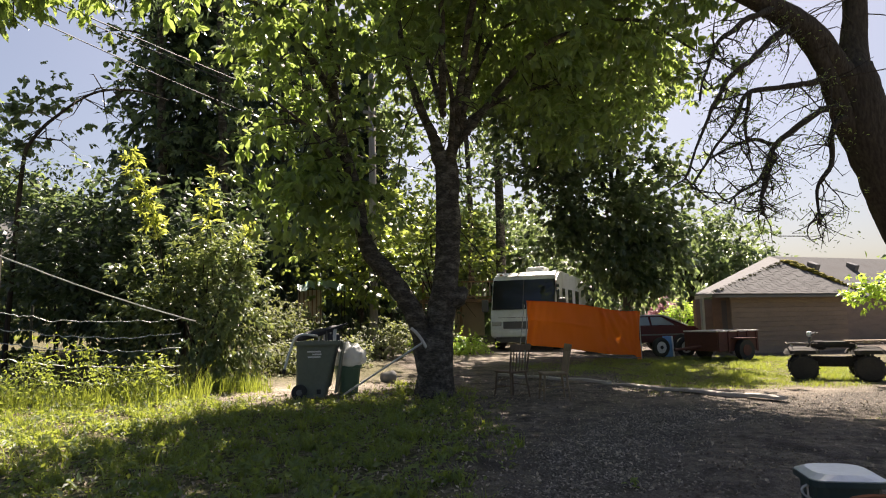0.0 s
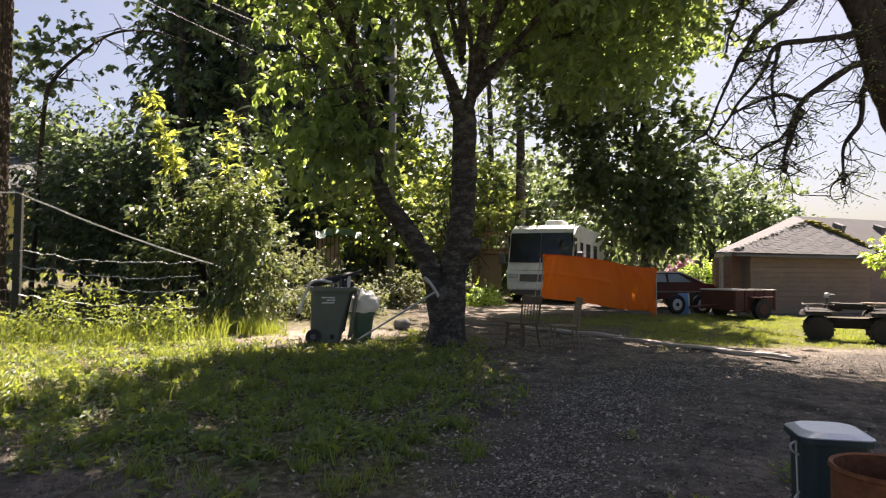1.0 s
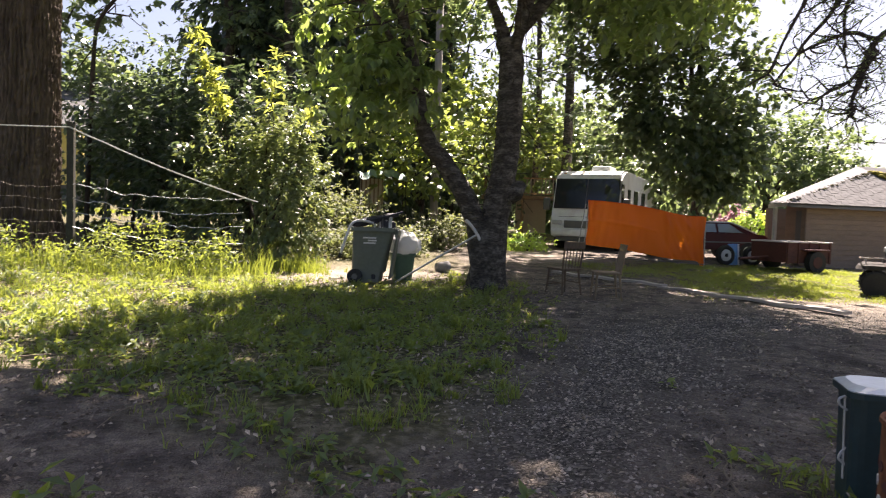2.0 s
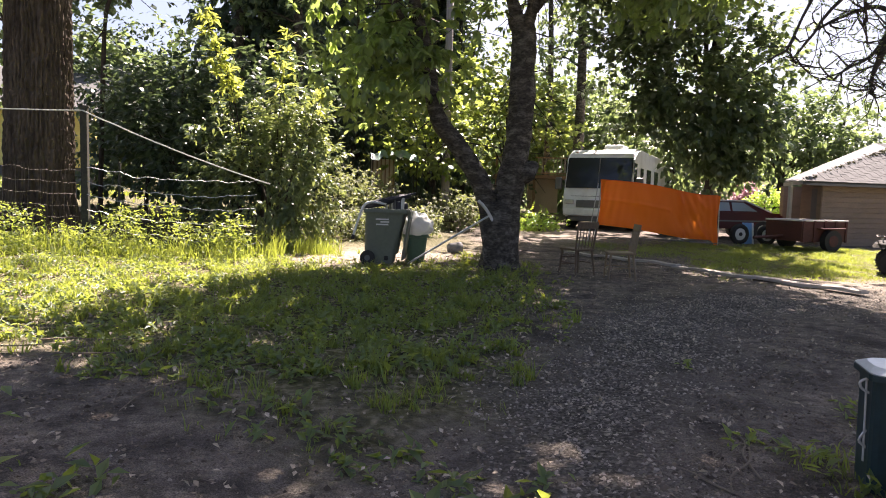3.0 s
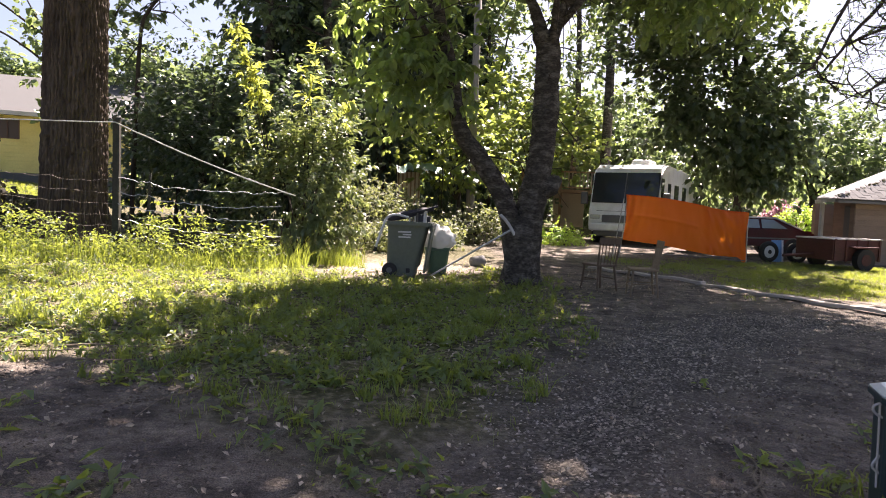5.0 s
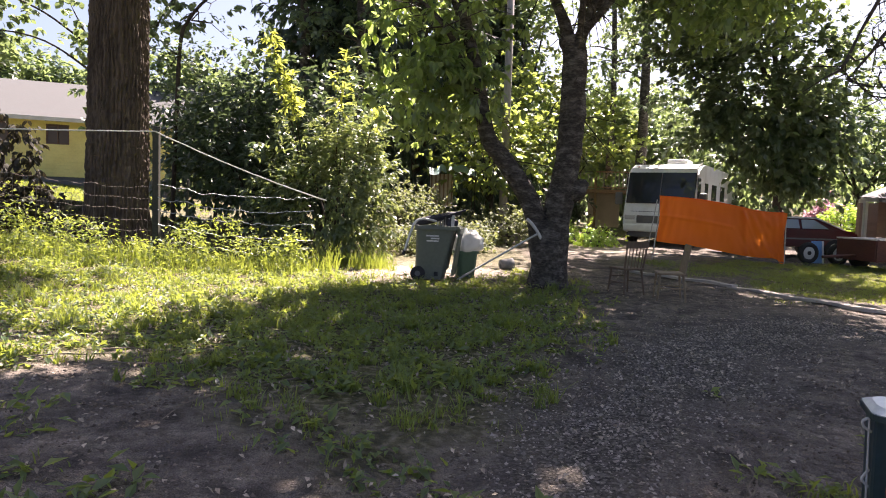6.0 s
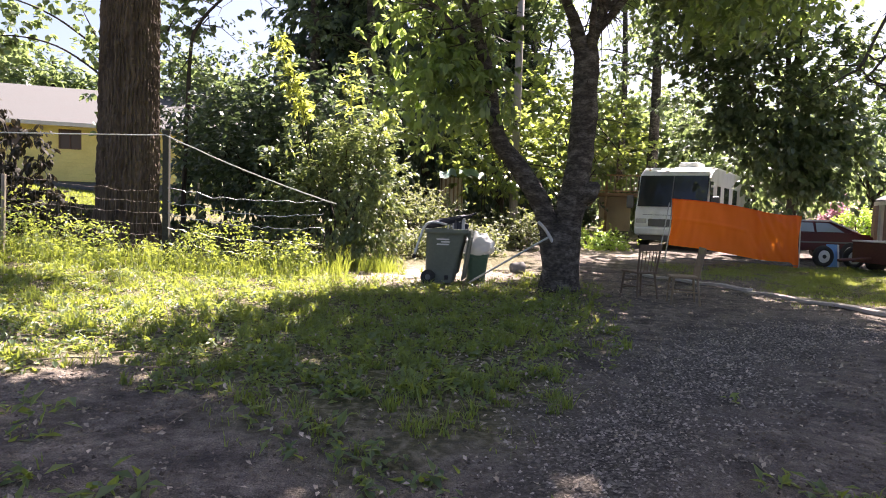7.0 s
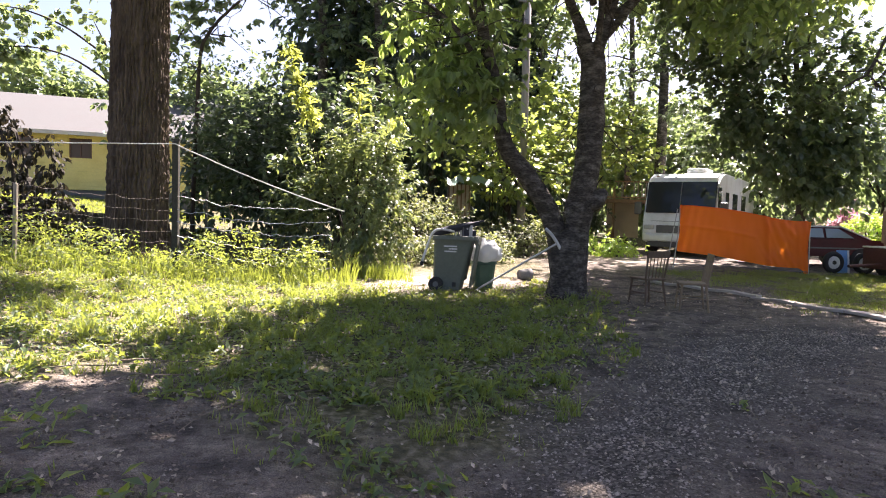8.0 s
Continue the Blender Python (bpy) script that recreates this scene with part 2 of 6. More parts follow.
DRIVE = [(0.3, -6.0, 0.7), (0.75, 1.0, 0.6), (1.0, 3.3, 0.58), (1.32, 4.0, 0.6), (1.9, 5.0, 0.68), (2.75, 6.3, 0.78), (4.3, 7.9, 0.85), (8.5, 8.9, 1.2), (14.0, 9.2, 1.5), (40.0, 9.0, 1.6)]


def wob(x, y, s, seed=0.0):
    """Smooth waves that stand in for noise over whole arrays, about -1 to 1."""
    a = np.sin(x * s * 1.3 + 1.7 * np.sin(y * s * 0.9 + seed) + seed * 2.1)
    b = np.sin(y * s * 1.1 + 1.9 * np.sin(x * s * 1.2 + seed * 1.7) + seed)
    c = np.sin((x + y) * s * 2.3 + 1.3 * np.sin((x - y) * s * 1.9 + seed))
    return (a + b + 0.7 * c) / 2.7


def drive_mask(x, y):
    best = np.full(np.shape(x), -9.0)
    for (x0, y0, w0), (x1, y1, w1) in zip(DRIVE, DRIVE[1:]):
        dx, dy = x1 - x0, y1 - y0
        t = np.clip(((x - x0) * dx + (y - y0) * dy) / (dx * dx + dy * dy), 0, 1)
        best = np.maximum(best, w0 + (w1 - w0) * t - np.hypot(x - x0 - t * dx, y - y0 - t * dy))
    return np.clip((best + 0.3 * wob(x, y, 2.1, 3.0) + 0.15 * wob(x, y, 6.1, 5.0)) / 0.9 + 0.35, 0, 1)


def grass_mask(x, y):
    n = 0.35 * wob(x, y, 1.1, 1.0) + 0.25 * wob(x, y, 3.1, 2.0)
    edge = lambda v, s: np.clip(v / s + 0.5, 0, 1)
    right = np.interp(y, [3.0, 3.9, 5.15, 6.15, 9.45, 12.2], [-0.2, 0.35, 0.85, 1.2, 2.3, 2.5])
    near = np.interp(x, [-6.0, -3.0, -2.5, -1.8, -1.0, -0.5, 0.3], [5.2, 5.0, 5.5, 5.0, 4.5, 4.1, 3.8])
    lawn = edge(right - x + n, 1.1) * edge(y - near + n * 1.5, 1.2)
    bare = 0.92 * np.exp(-(((x + 0.5) / 1.8) ** 2 + ((y - 12.7) / 1.8) ** 2)) + 0.8 * np.exp(-(((x - 1.4) / 1.4) ** 2 + ((y - 13.4) / 1.6) ** 2)) + 0.6 * np.exp(-(((x + 4.3) / 1.4) ** 2 + ((y - 5.6) / 0.7) ** 2))
    east = edge(x - 6.2 - 0.25 * (y - 10) + n, 1.5) * edge(y - 11.0 + n, 1.2) * edge(18.5 - y, 1.5)
    strip = 0.5 * edge(y - 14.2 + n, 1.0) * edge(17.5 - y + n, 1.0) * edge(x - 4.5, 1.0)
    east2 = edge(x - 6.8 + n, 1.0) * edge(6.9 - y + n, 1.0)
    far = edge(y - 29 + n, 6.0)
    west = edge(-x - 5.5 + n, 1.5)
    # The 0.6 - y term is unseen turf behind the camera, added to cut bounce.
    g = np.maximum.reduce([lawn * (1 - np.clip(bare, 0, 1)), 0.9 * edge(0.6 - y + n, 1.5), east, strip, east2 * 0.7, far, west * edge(y - 4.0, 2.0)])
    return np.clip(g * (1 - drive_mask(x, y) * 0.97), 0, 1)


def axis(fine0, fine1, step, far0, far1):
    mid = list(np.arange(fine0, fine1, step))
    lo, hi, s = [fine0], [fine1], step
    while lo[-1] > far0 or hi[-1] < far1:
        s *= 1.25
        if lo[-1] > far0:
            lo.append(lo[-1] - s)
        if hi[-1] < far1:
            hi.append(hi[-1] + s)
    return np.array(sorted(lo[1:])[::1] + mid + hi)


gx, gy = axis(-9, 11, 0.09, -900, 900), axis(1.0, 17, 0.09, -500, 1500)
GX, GY = np.meshgrid(gx, gy)
gm, dm = grass_mask(GX, GY), drive_mask(GX, GY)
GZ = ground_z(GX, GY) + 0.03 * wob(GX, GY, 1.3, 5.0) + 0.012 * wob(GX, GY, 5.0, 6.0)
GZ += np.random.default_rng(3).normal(size=GZ.shape) * 0.0025 * (np.abs(GX) < 12) * (GY < 18)
ni, nj = GX.shape
idx = np.arange(ni * nj).reshape(ni, nj)
gme = mesh_np("ground", np.stack([GX, GY, GZ], -1).reshape(-1, 3), quads=np.stack([idx[:-1, :-1], idx[:-1, 1:], idx[1:, 1:], idx[1:, :-1]], -1).reshape(-1, 4), smooth=True)
# Dry bare soil, made paler where sun falls: light put into the colour.
dry = np.exp(-((GX + 0.4) / 1.9) ** 2 - ((GY - 14.2) / 2.8) ** 2) + np.exp(-((GX - 9.5) / 3.0) ** 2 - ((GY - 8.8) / 1.6) ** 2) + 0.8 * np.exp(-((GX - 5.5) / 1.5) ** 2 - ((GY - 21.5) / 3.0) ** 2) + 0.7 * np.exp(-((GX + 4.5) / 1.6) ** 2 - ((GY - 6.0) / 0.9) ** 2)
dry = np.clip(dry * (1.0 + 0.35 * wob(GX, GY, 2.7, 9.0)), 0, 1)
att = gme.color_attributes.new("cover", "FLOAT_COLOR", "POINT")
att.data.foreach_set("color", np.stack([gm, dm, dry, np.ones_like(gm)], -1).astype(np.float32).ravel())


def ground_material():
    m = bpy.data.materials.new("soil_and_gravel")
    m.use_nodes = True
    n, l = m.node_tree.nodes, m.node_tree.links
    b = n["Principled BSDF"]
    b.inputs["Roughness"].default_value, b.inputs["Specular IOR Level"].default_value = 0.95, 0.2
    at, sep, tc = n.new("ShaderNodeAttribute"), n.new("ShaderNodeSeparateColor"), n.new("ShaderNodeTexCoord")
    at.attribute_name = "cover"
    l.new(at.outputs["Color"], sep.inputs[0])

    def noi(scale, detail=6):
        x = n.new("ShaderNodeTexNoise")
        x.inputs["Scale"].default_value, x.inputs["Detail"].default_value = scale, detail
        l.new(tc.outputs["Object"], x.inputs[0])
        return x.outputs[0]

    def ramp(v, stops):
        r = n.new("ShaderNodeValToRGB")
        while len(r.color_ramp.elements) < len(stops):
            r.color_ramp.elements.new(0.5)
        for e, (p, c) in zip(r.color_ramp.elements, stops):
            e.position, e.color = p, (*c, 1)
        l.new(v, r.inputs[0])
        return r.outputs[0]

    def mixed(f, a, c):
        x = n.new("ShaderNodeMix")
        x.data_type = "RGBA"
        l.new(f, x.inputs[0]), l.new(a, x.inputs[6]), l.new(c, x.inputs[7])
        return x.outputs[2]

    soil = ramp(noi(9, 9), [(0.3, (0.108, 0.091, 0.075)), (0.5, (0.170, 0.143, 0.118)), (0.7, (0.262, 0.224, 0.187))])
    vor = n.new("ShaderNodeTexVoronoi")
    vor.inputs["Scale"].default_value = 60
    l.new(tc.outputs["Object"], vor.inputs[0])
    stone = ramp(vor.outputs["Color"], [(0.1, (0.034, 0.030, 0.025)), (0.5, (0.080, 0.070, 0.058)), (0.9, (0.20, 0.178, 0.15))])
    turf = ramp(noi(14, 8), [(0.3, (0.035, 0.038, 0.018)), (0.5, (0.095, 0.090, 0.040)), (0.72, (0.27, 0.23, 0.16))])
    crumb = ramp(noi(130, 4), [(0.3, (0.35, 0.35, 0.35)), (0.5, (0.8, 0.8, 0.8)), (0.72, (1.5, 1.5, 1.5))])
    grit = n.new("ShaderNodeMix")
    grit.data_type, grit.blend_type = "RGBA", "MULTIPLY"
    grit.inputs[0].default_value = 1.0
    l.new(soil, grit.inputs[6]), l.new(crumb, grit.inputs[7])
    soil = grit.outputs[2]
    damp = n.new("ShaderNodeMix")
    damp.data_type, damp.blend_type = "RGBA", "MULTIPLY"
    damp.inputs[0].default_value = 1.0
    l.new(soil, damp.inputs[6]), l.new(ramp(noi(2.3, 9), [(0.36, (0.50, 0.50, 0.52)), (0.5, (0.95, 0.95, 0.95)), (0.66, (1.25, 1.22, 1.18))]), damp.inputs[7])
    # Soil at its sunlit brightness, mixed in by the third cover channel.
    sunlit_soil = ramp(noi(11, 9), [(0.32, (0.20, 0.165, 0.125)), (0.48, (0.36, 0.31, 0.245)), (0.68, (0.50, 0.45, 0.37))])
    col = mixed(sep.outputs[1], mixed(sep.outputs[2], damp.outputs[2], sunlit_soil), stone)
    col = mixed(sep.outputs[0], col, turf)
    l.new(col, b.inputs["Base Color"])
    bp = n.new("ShaderNodeBump")
    bp.inputs["Strength"].default_value, bp.inputs["Distance"].default_value = 1.0, 0.05
    l.new(noi(30, 9), bp.inputs["Height"]), l.new(bp.outputs[0], b.inputs["Normal"])
    return m


ground = part("ground", gme, ground_material())
tagged(ground, "bare brown soil with a gravel drive and patchy grass", "ground", kind="structure")


# ---- trees ----
def tree(name, label, place, stems, wood, crown, leaf, category="tree", seg=12, rough=0.1, group=""):
    """stems: lists of (points, r0, r1); the first is the trunk. crown: a mesh or None. All in metres from the foot."""
    t = thing(name, label, category, place, group=group)
    for i, (pts, r0, r1) in enumerate(stems):
        p = bend(pts, 6)
        part("trunk" if i == 0 else "limb", tube(p, taper(len(p), r0, r1, 0.8), seg if i == 0 else 8, rough=rough), wood, t, smooth=True)
    if crown:
        part("crown", crown, leaf, t)
    return t


def twigs(rng, stems, n, length, r=0.012, droop=0.3):
    """Short forking twigs off the limbs, as one bmesh."""
    bm = bmesh.new()
    for _ in range(n):
        pts = bend(stems[rng.integers(len(stems))], 4)
        p = pts[rng.integers(len(pts) // 3, len(pts))]
        d = Vector(rng.normal(size=3))
        d.z = d.z * 0.5 - droop
        d.normalize()
        ln = length * rng.uniform(0.4, 1.2)
        q = p + d * ln * 0.5 + Vector(rng.normal(size=3)) * ln * 0.12
        e = q + (d + Vector((0, 0, -droop))) * ln * 0.5
        tube([p, q, e], [r, r * 0.7, r * 0.3], 4, bm)
    return bm


rng = np.random.default_rng(7)

# the yard tree: two stems that part near the ground
FOOT = (2.15, 11.35)
right_stem = [(0.05, 0, 0.2), (0.08, 0.0, 0.85), (0.14, 0.0, 1.42), (0.27, 0.02, 2.2), (0.31, 0.05, 3.1), (0.31, 0.05, 3.9), (0.24, 0.05, 4.25)]
left_stem = [(-0.02, 0, 0.45), (-0.3, 0.0, 1.35), (-0.74, -0.05, 2.04), (-1.08, -0.05, 2.45), (-1.22, -0.05, 2.95), (-1.34, -0.1, 3.6), (-1.6, -0.1, 4.6), (-1.9, -0.2, 6.8)]
limbs = [
    [(0.26, 0.05, 3.9), (0.1, 0.05, 4.5), (-0.22, 0.0, 5.2), (-0.5, 0.0, 6.4), (-0.6, -0.1, 8.2)],
    [(0.27, 0.05, 3.9), (0.46, 0.1, 4.4), (0.64, 0.12, 5.0), (1.0, 0.15, 6.4), (1.3, 0.2, 8.0)],
    [(0.55, 0.1, 4.7), (1.3, 0.3, 5.3), (2.4, 0.6, 5.8), (3.2, 0.7, 5.9)],
    [(-1.3, -0.1, 3.2), (-1.9, -0.5, 4.2), (-2.6, -0.9, 4.7)],
    [(-1.4, -0.1, 3.8), (-1.9, 0.5, 5.2), (-2.5, 1.0, 6.2)],
    [(0.36, 0.05, 3.9), (0.2, -0.9, 4.9), (-0.2, -1.8, 5.4)],
]
limbs += [
    [(0.5, 0.1, 4.4), (2.2, 0.2, 6.4), (4.2, 0.3, 7.2), (5.6, 0.2, 6.6)],
    [(0.6, 0.15, 5.2), (1.8, 1.2, 7.2), (3.6, 2.8, 8.4)],
    [(-1.6, -0.1, 5.0), (-2.6, -0.7, 6.2), (-4.0, -1.2, 6.5), (-5.6, -1.4, 6.4), (-6.6, -1.3, 6.1)],
    [(0.5, 0.1, 4.8), (0.6, -1.4, 6.8), (1.4, -2.8, 7.6), (2.4, -3.4, 7.4)],
    [(0.2, -0.2, 5.0), (-0.1, -1.6, 7.2), (-0.4, -2.9, 8.2), (-0.8, -4.0, 8.4)],
    [(-1.6, -0.1, 5.4), (-2.0, -1.4, 7.4), (-2.6, -2.8, 8.4), (-3.2, -4.0, 8.6)],
    [(0.3, 0.2, 5.0), (0.3, 1.8, 6.8), (0.1, 3.4, 7.6), (-0.2, 4.8, 7.6)],
    [(0.5, 0.2, 5.2), (2.0, 2.4, 7.4), (3.0, 4.2, 8.2), (3.8, 5.8, 8.4)],
]
# Blobs above 8 m, mostly out of view, are added to shade the ground.
cent = np.concatenate([
    blob_points(rng, 95, (-1.5, -0.1, 5.6), (1.9, 2.0, 2.1), 0.35, seed=1),
    blob_points(rng, 60, (2.4, -0.3, 6.6), (2.5, 2.3, 1.8), 0.3, seed=2),
    blob_points(rng, 310, (0.7, 0.6, 8.9), (3.0, 2.9, 1.7), 0.1, seed=3),
    blob_points(rng, 110, (4.6, 0.2, 7.6), (2.2, 2.4, 2.0), 0.3, seed=6),
    blob_points(rng, 75, (2.8, -2.2, 7.7), (2.4, 1.8, 1.6), 0.3, seed=8),
    blob_points(rng, 270, (3.8, 3.2, 8.4), (2.8, 2.4, 1.8), 0.3, seed=9),
    blob_points(rng, 240, (3.6, 1.2, 9.7), (3.0, 2.6, 0.9), 0.1, 0.2, seed=20),
    blob_points(rng, 110, (5.2, 3.0, 7.0), (2.3, 2.3, 1.8), 0.3, seed=10),
    blob_points(rng, 380, (0.2, -2.0, 8.6), (2.9, 2.8, 1.3), 0.1, seed=14),
    blob_points(rng, 400, (-3.0, -2.8, 8.7), (2.4, 1.7, 1.0), 0.1, 0.2, seed=17),
    blob_points(rng, 150, (2.4, -3.6, 8.7), (2.4, 1.8, 1.0), 0.1, seed=19),
    blob_points(rng, 200, (0.5, 2.9, 7.9), (1.8, 2.5, 1.3), 0.1, seed=15),
    blob_points(rng, 310, (3.6, 5.6, 8.5), (2.9, 2.4, 1.4), 0.1, seed=16),
    blob_points(rng, 26, (-6.2, -1.2, 6.15), (1.2, 0.8, 0.5), 0.2, seed=21),
    blob_points(rng, 9, (-4.2, -1.2, 6.3), (1.5, 0.8, 0.5), 0.2, seed=12),
    blob_points(rng, 16, (-2.9, -0.8, 5.9), (1.0, 1.0, 0.8), 0.2, seed=13),
    blob_points(rng, 46, (-1.7, 0.0, 3.4), (0.95, 1.0, 1.2), 0.3, seed=4),
    blob_points(rng, 20, (-2.5, 0.1, 3.4), (0.6, 0.8, 0.9), 0.3, seed=18),
    blob_points(rng, 34, (3.0, 0.2, 4.9), (1.3, 1.1, 0.8), 0.3, seed=5),
])
yard_tree = tree("yard_tree", "two-stemmed leafy tree with rough grey-brown bark in the grass", (*FOOT, 0),
                 [(right_stem, 0.26, 0.2), (left_stem, 0.2, 0.08)] + [(s, 0.145 if i < 2 else 0.07, 0.02) for i, s in enumerate(limbs)], bark_grey,
                 sprays(rng, cent, 0.27, 5, 7, 0.20, 0.42, 0.75), leaf_tree, seg=20, rough=0.14)
part("trunk_flare", tube([(0.02, 0, -0.1), (0.02, 0, 0.12), (0.0, 0, 0.4), (0.0, 0, 0.8), (0.02, 0, 1.15)], [0.42, 0.33, 0.29, 0.31, 0.24], 24, rough=0.16, ridges=6, ridge=0.08), bark_grey, yard_tree, smooth=True)
part("knot", tube([(0.26, 0.0, 1.60), (0.46, -0.03, 1.70), (0.60, -0.04, 1.82)], [0.20, 0.19, 0.07], 12, rough=0.35, freq=7), bark_grey, yard_tree, "dark burl on the stem", smooth=True)
tagged(part("twig_spray", twigs(rng, limbs + [left_stem, right_stem], 320, 0.9), bark, yard_tree), kind="stuff")

# the great fir by the fence
fx, fy = -6.5, 14.1
fz = gz(fx, fy)
fir = thing("fir_tree", "tall old fir with deeply furrowed brown bark behind the fence", "tree", (fx, fy, fz))
fir_pts = [(0.0, 0, z) for z in np.linspace(-0.3, 1.2, 12)] + [(0.012 * z, 0, z) for z in np.linspace(1.27, 9, 150)] + [(0.012 * z, 0, z) for z in np.linspace(9.3, 17, 20)]
fir_rad = [0.575 + 0.16 * max(0, 1 - z[2] / 1.0) ** 2 - 0.012 * z[2] for z in fir_pts]
part("trunk", tube(fir_pts, fir_rad, 190, rough=0.06, freq=9.0, ridges=44, ridge=0.085), bark_fir, fir)
fir_limbs = [[(0.3, 0, 7.5), (1.5, -0.4, 8.2), (3.2, -0.8, 7.9)], [(-0.3, -0.2, 8.0), (-1.8, -1.0, 8.6), (-3.4, -1.5, 8.2)], [(0, 0, 10), (0.9, -1.6, 10.5), (1.5, -3.2, 10.0)], [(0, 0, 12), (-1.2, 1.6, 12.5), (-2, 3, 12)], [(0, 0, 13), (1.8, 1.6, 13.4), (3, 2.6, 12.8)]]
for s in fir_limbs:
    part("limb", tube(bend(s, 5), taper(11, 0.12, 0.02), 7, rough=0.1), bark_fir, fir)
part("crown", leaves(rng, np.concatenate([blob_points(rng, 40, s[-1], (1.6, 1.6, 0.8), 0.1) for s in fir_limbs] + [blob_points(rng, 160, (0, 0, 14.5), (3.2, 3.2, 4.5), 0.2)]), 0.35, 40, 0.22, 0.3, 0.6), leaf_dark, fir)


def round_tree(name, label, place, height, radius, leaf, wood, n, per, size, trunk_r=0.25, low=0.25, seed=0, spread=0.45, category="tree", group="", width=0.5, droop=0.5, lean=(0, 0), uneven=0.35):
    """A broad-leaved tree or shrub with several lobes."""
    r = np.random.default_rng(seed)
    x, y = place
    t = thing(name, label, category, (x, y, gz(x, y)), group=group)
    mid = height * (1 + low) / 2
    half = height * (1 - low) / 2
    lobes = [((lean[0] * 0.5, lean[1] * 0.5, mid), (radius, radius, half))]
    for k in range(6):
        a = k * 2.4 + seed
        zz = height * (low + (1 - low) * r.uniform(0.2, 0.85))
        lobes.append(((math.cos(a) * radius * 0.55 + lean[0], math.sin(a) * radius * 0.55 + lean[1], zz), (radius * 0.55, radius * 0.55, half * 0.45)))
    pts = [blob_points(r, max(8, n // 7), c, rr, 0.45, uneven, seed + i) for i, (c, rr) in enumerate(lobes)]
    p = bend([(0, 0, -0.2), (0.05 * radius, 0, height * 0.3), (-0.03 * radius, 0.05 * radius, height * 0.6), (lean[0], lean[1], height * 0.9)], 5)
    part("trunk", tube(p, taper(len(p), trunk_r, trunk_r * 0.2), 10, rough=0.1), wood, t, smooth=True)
    for c, rr in lobes[1:]:
        s = bend([(0, 0, height * 0.25), (c[0] * 0.5, c[1] * 0.5, height * 0.25 + (c[2] - height * 0.25) * 0.6), c], 4)
        part("limb", tube(s, taper(len(s), trunk_r * 0.4, trunk_r * 0.08), 6, rough=0.1), wood, t)
    part("crown", sprays(r, np.concatenate(pts), spread, max(2, per // 9), 6, size * 1.3, width, droop, (lean[0], lean[1], mid * 0.8)), leaf, t)
    return t


def conifer(place, height, radius, seed, low=0.06, n=240, per=80, size=0.42):
    """A dark conifer: whorls of drooping boughs round a straight trunk."""
    r = np.random.default_rng(seed)
    x, y = place
    t = thing("conifer", "tall dark green conifer at the back of the yard", "tree", (x, y, gz(x, y)), group="conifers behind the yard")
    part("trunk", tube([(0, 0, -0.2), (0, 0, height * 0.5), (0.1, 0, height)], [0.4, 0.25, 0.03], 10, rough=0.08), bark_fir, t)
    cs = []
    for k in range(n):
        z = height * (low + (1 - low) * (k / n) ** 1.1)
        a = k * 2.39996
        rr = radius * (1 - (z / height - low) / (1.02 - low)) ** 0.8 * r.uniform(0.75, 1.15)
        for f in (0.35, 0.6, 0.8, 1.0):
            cs.append((math.cos(a) * rr * f, math.sin(a) * rr * f, z + 0.3 - 0.9 * f * f * rr / 3))
    part("crown", sprays(r, cs, 0.32, 4, 6, size, 0.36, 0.7, (0, 0, height * 0.5)), leaf_dark, t)
    return t


conifer((-3.9, 26.0), 18.0, 3.4, 11)
conifer((-0.6, 30.0), 21.0, 3.8, 12)
conifer((3.4, 37.0), 17.0, 3.2, 14)
maple = thing("maple_tree", "broad dark maple hanging over the motorhome", "tree", (12.7, 24.0, gz(12.7, 24.0)))
for i, (s, r0) in enumerate((([(0, 0, -0.2), (-0.1, -0.1, 2.4), (-0.5, -0.4, 5.0), (-1.0, -0.9, 8.0), (-1.2, -1.2, 10.5)], 0.2), ([(-0.3, -0.2, 3.2), (-1.6, -1.2, 4.6), (-3.4, -1.9, 5.6), (-4.8, -2.3, 6.2)], 0.09), ([(-0.2, -0.3, 2.8), (0.6, -1.2, 3.8), (1.3, -1.9, 4.2)], 0.07), ([(-0.5, -0.4, 5.0), (-2.2, -1.6, 7.4), (-4.2, -2.6, 8.6), (-6.2, -3.6, 8.7)], 0.1), ([(-0.6, -0.5, 5.2), (-1.2, -2.2, 7.8), (-2.4, -3.9, 8.8), (-3.2, -5.4, 8.9)], 0.1), ([(-0.2, -0.2, 2.6), (-0.9, -1.6, 3.3), (-1.6, -2.2, 2.9)], 0.06))):
    q = bend(s, 5)
    part("trunk" if i == 0 else "limb", tube(q, taper(len(q), r0, 0.02), 9, rough=0.1), bark, maple, smooth=True)
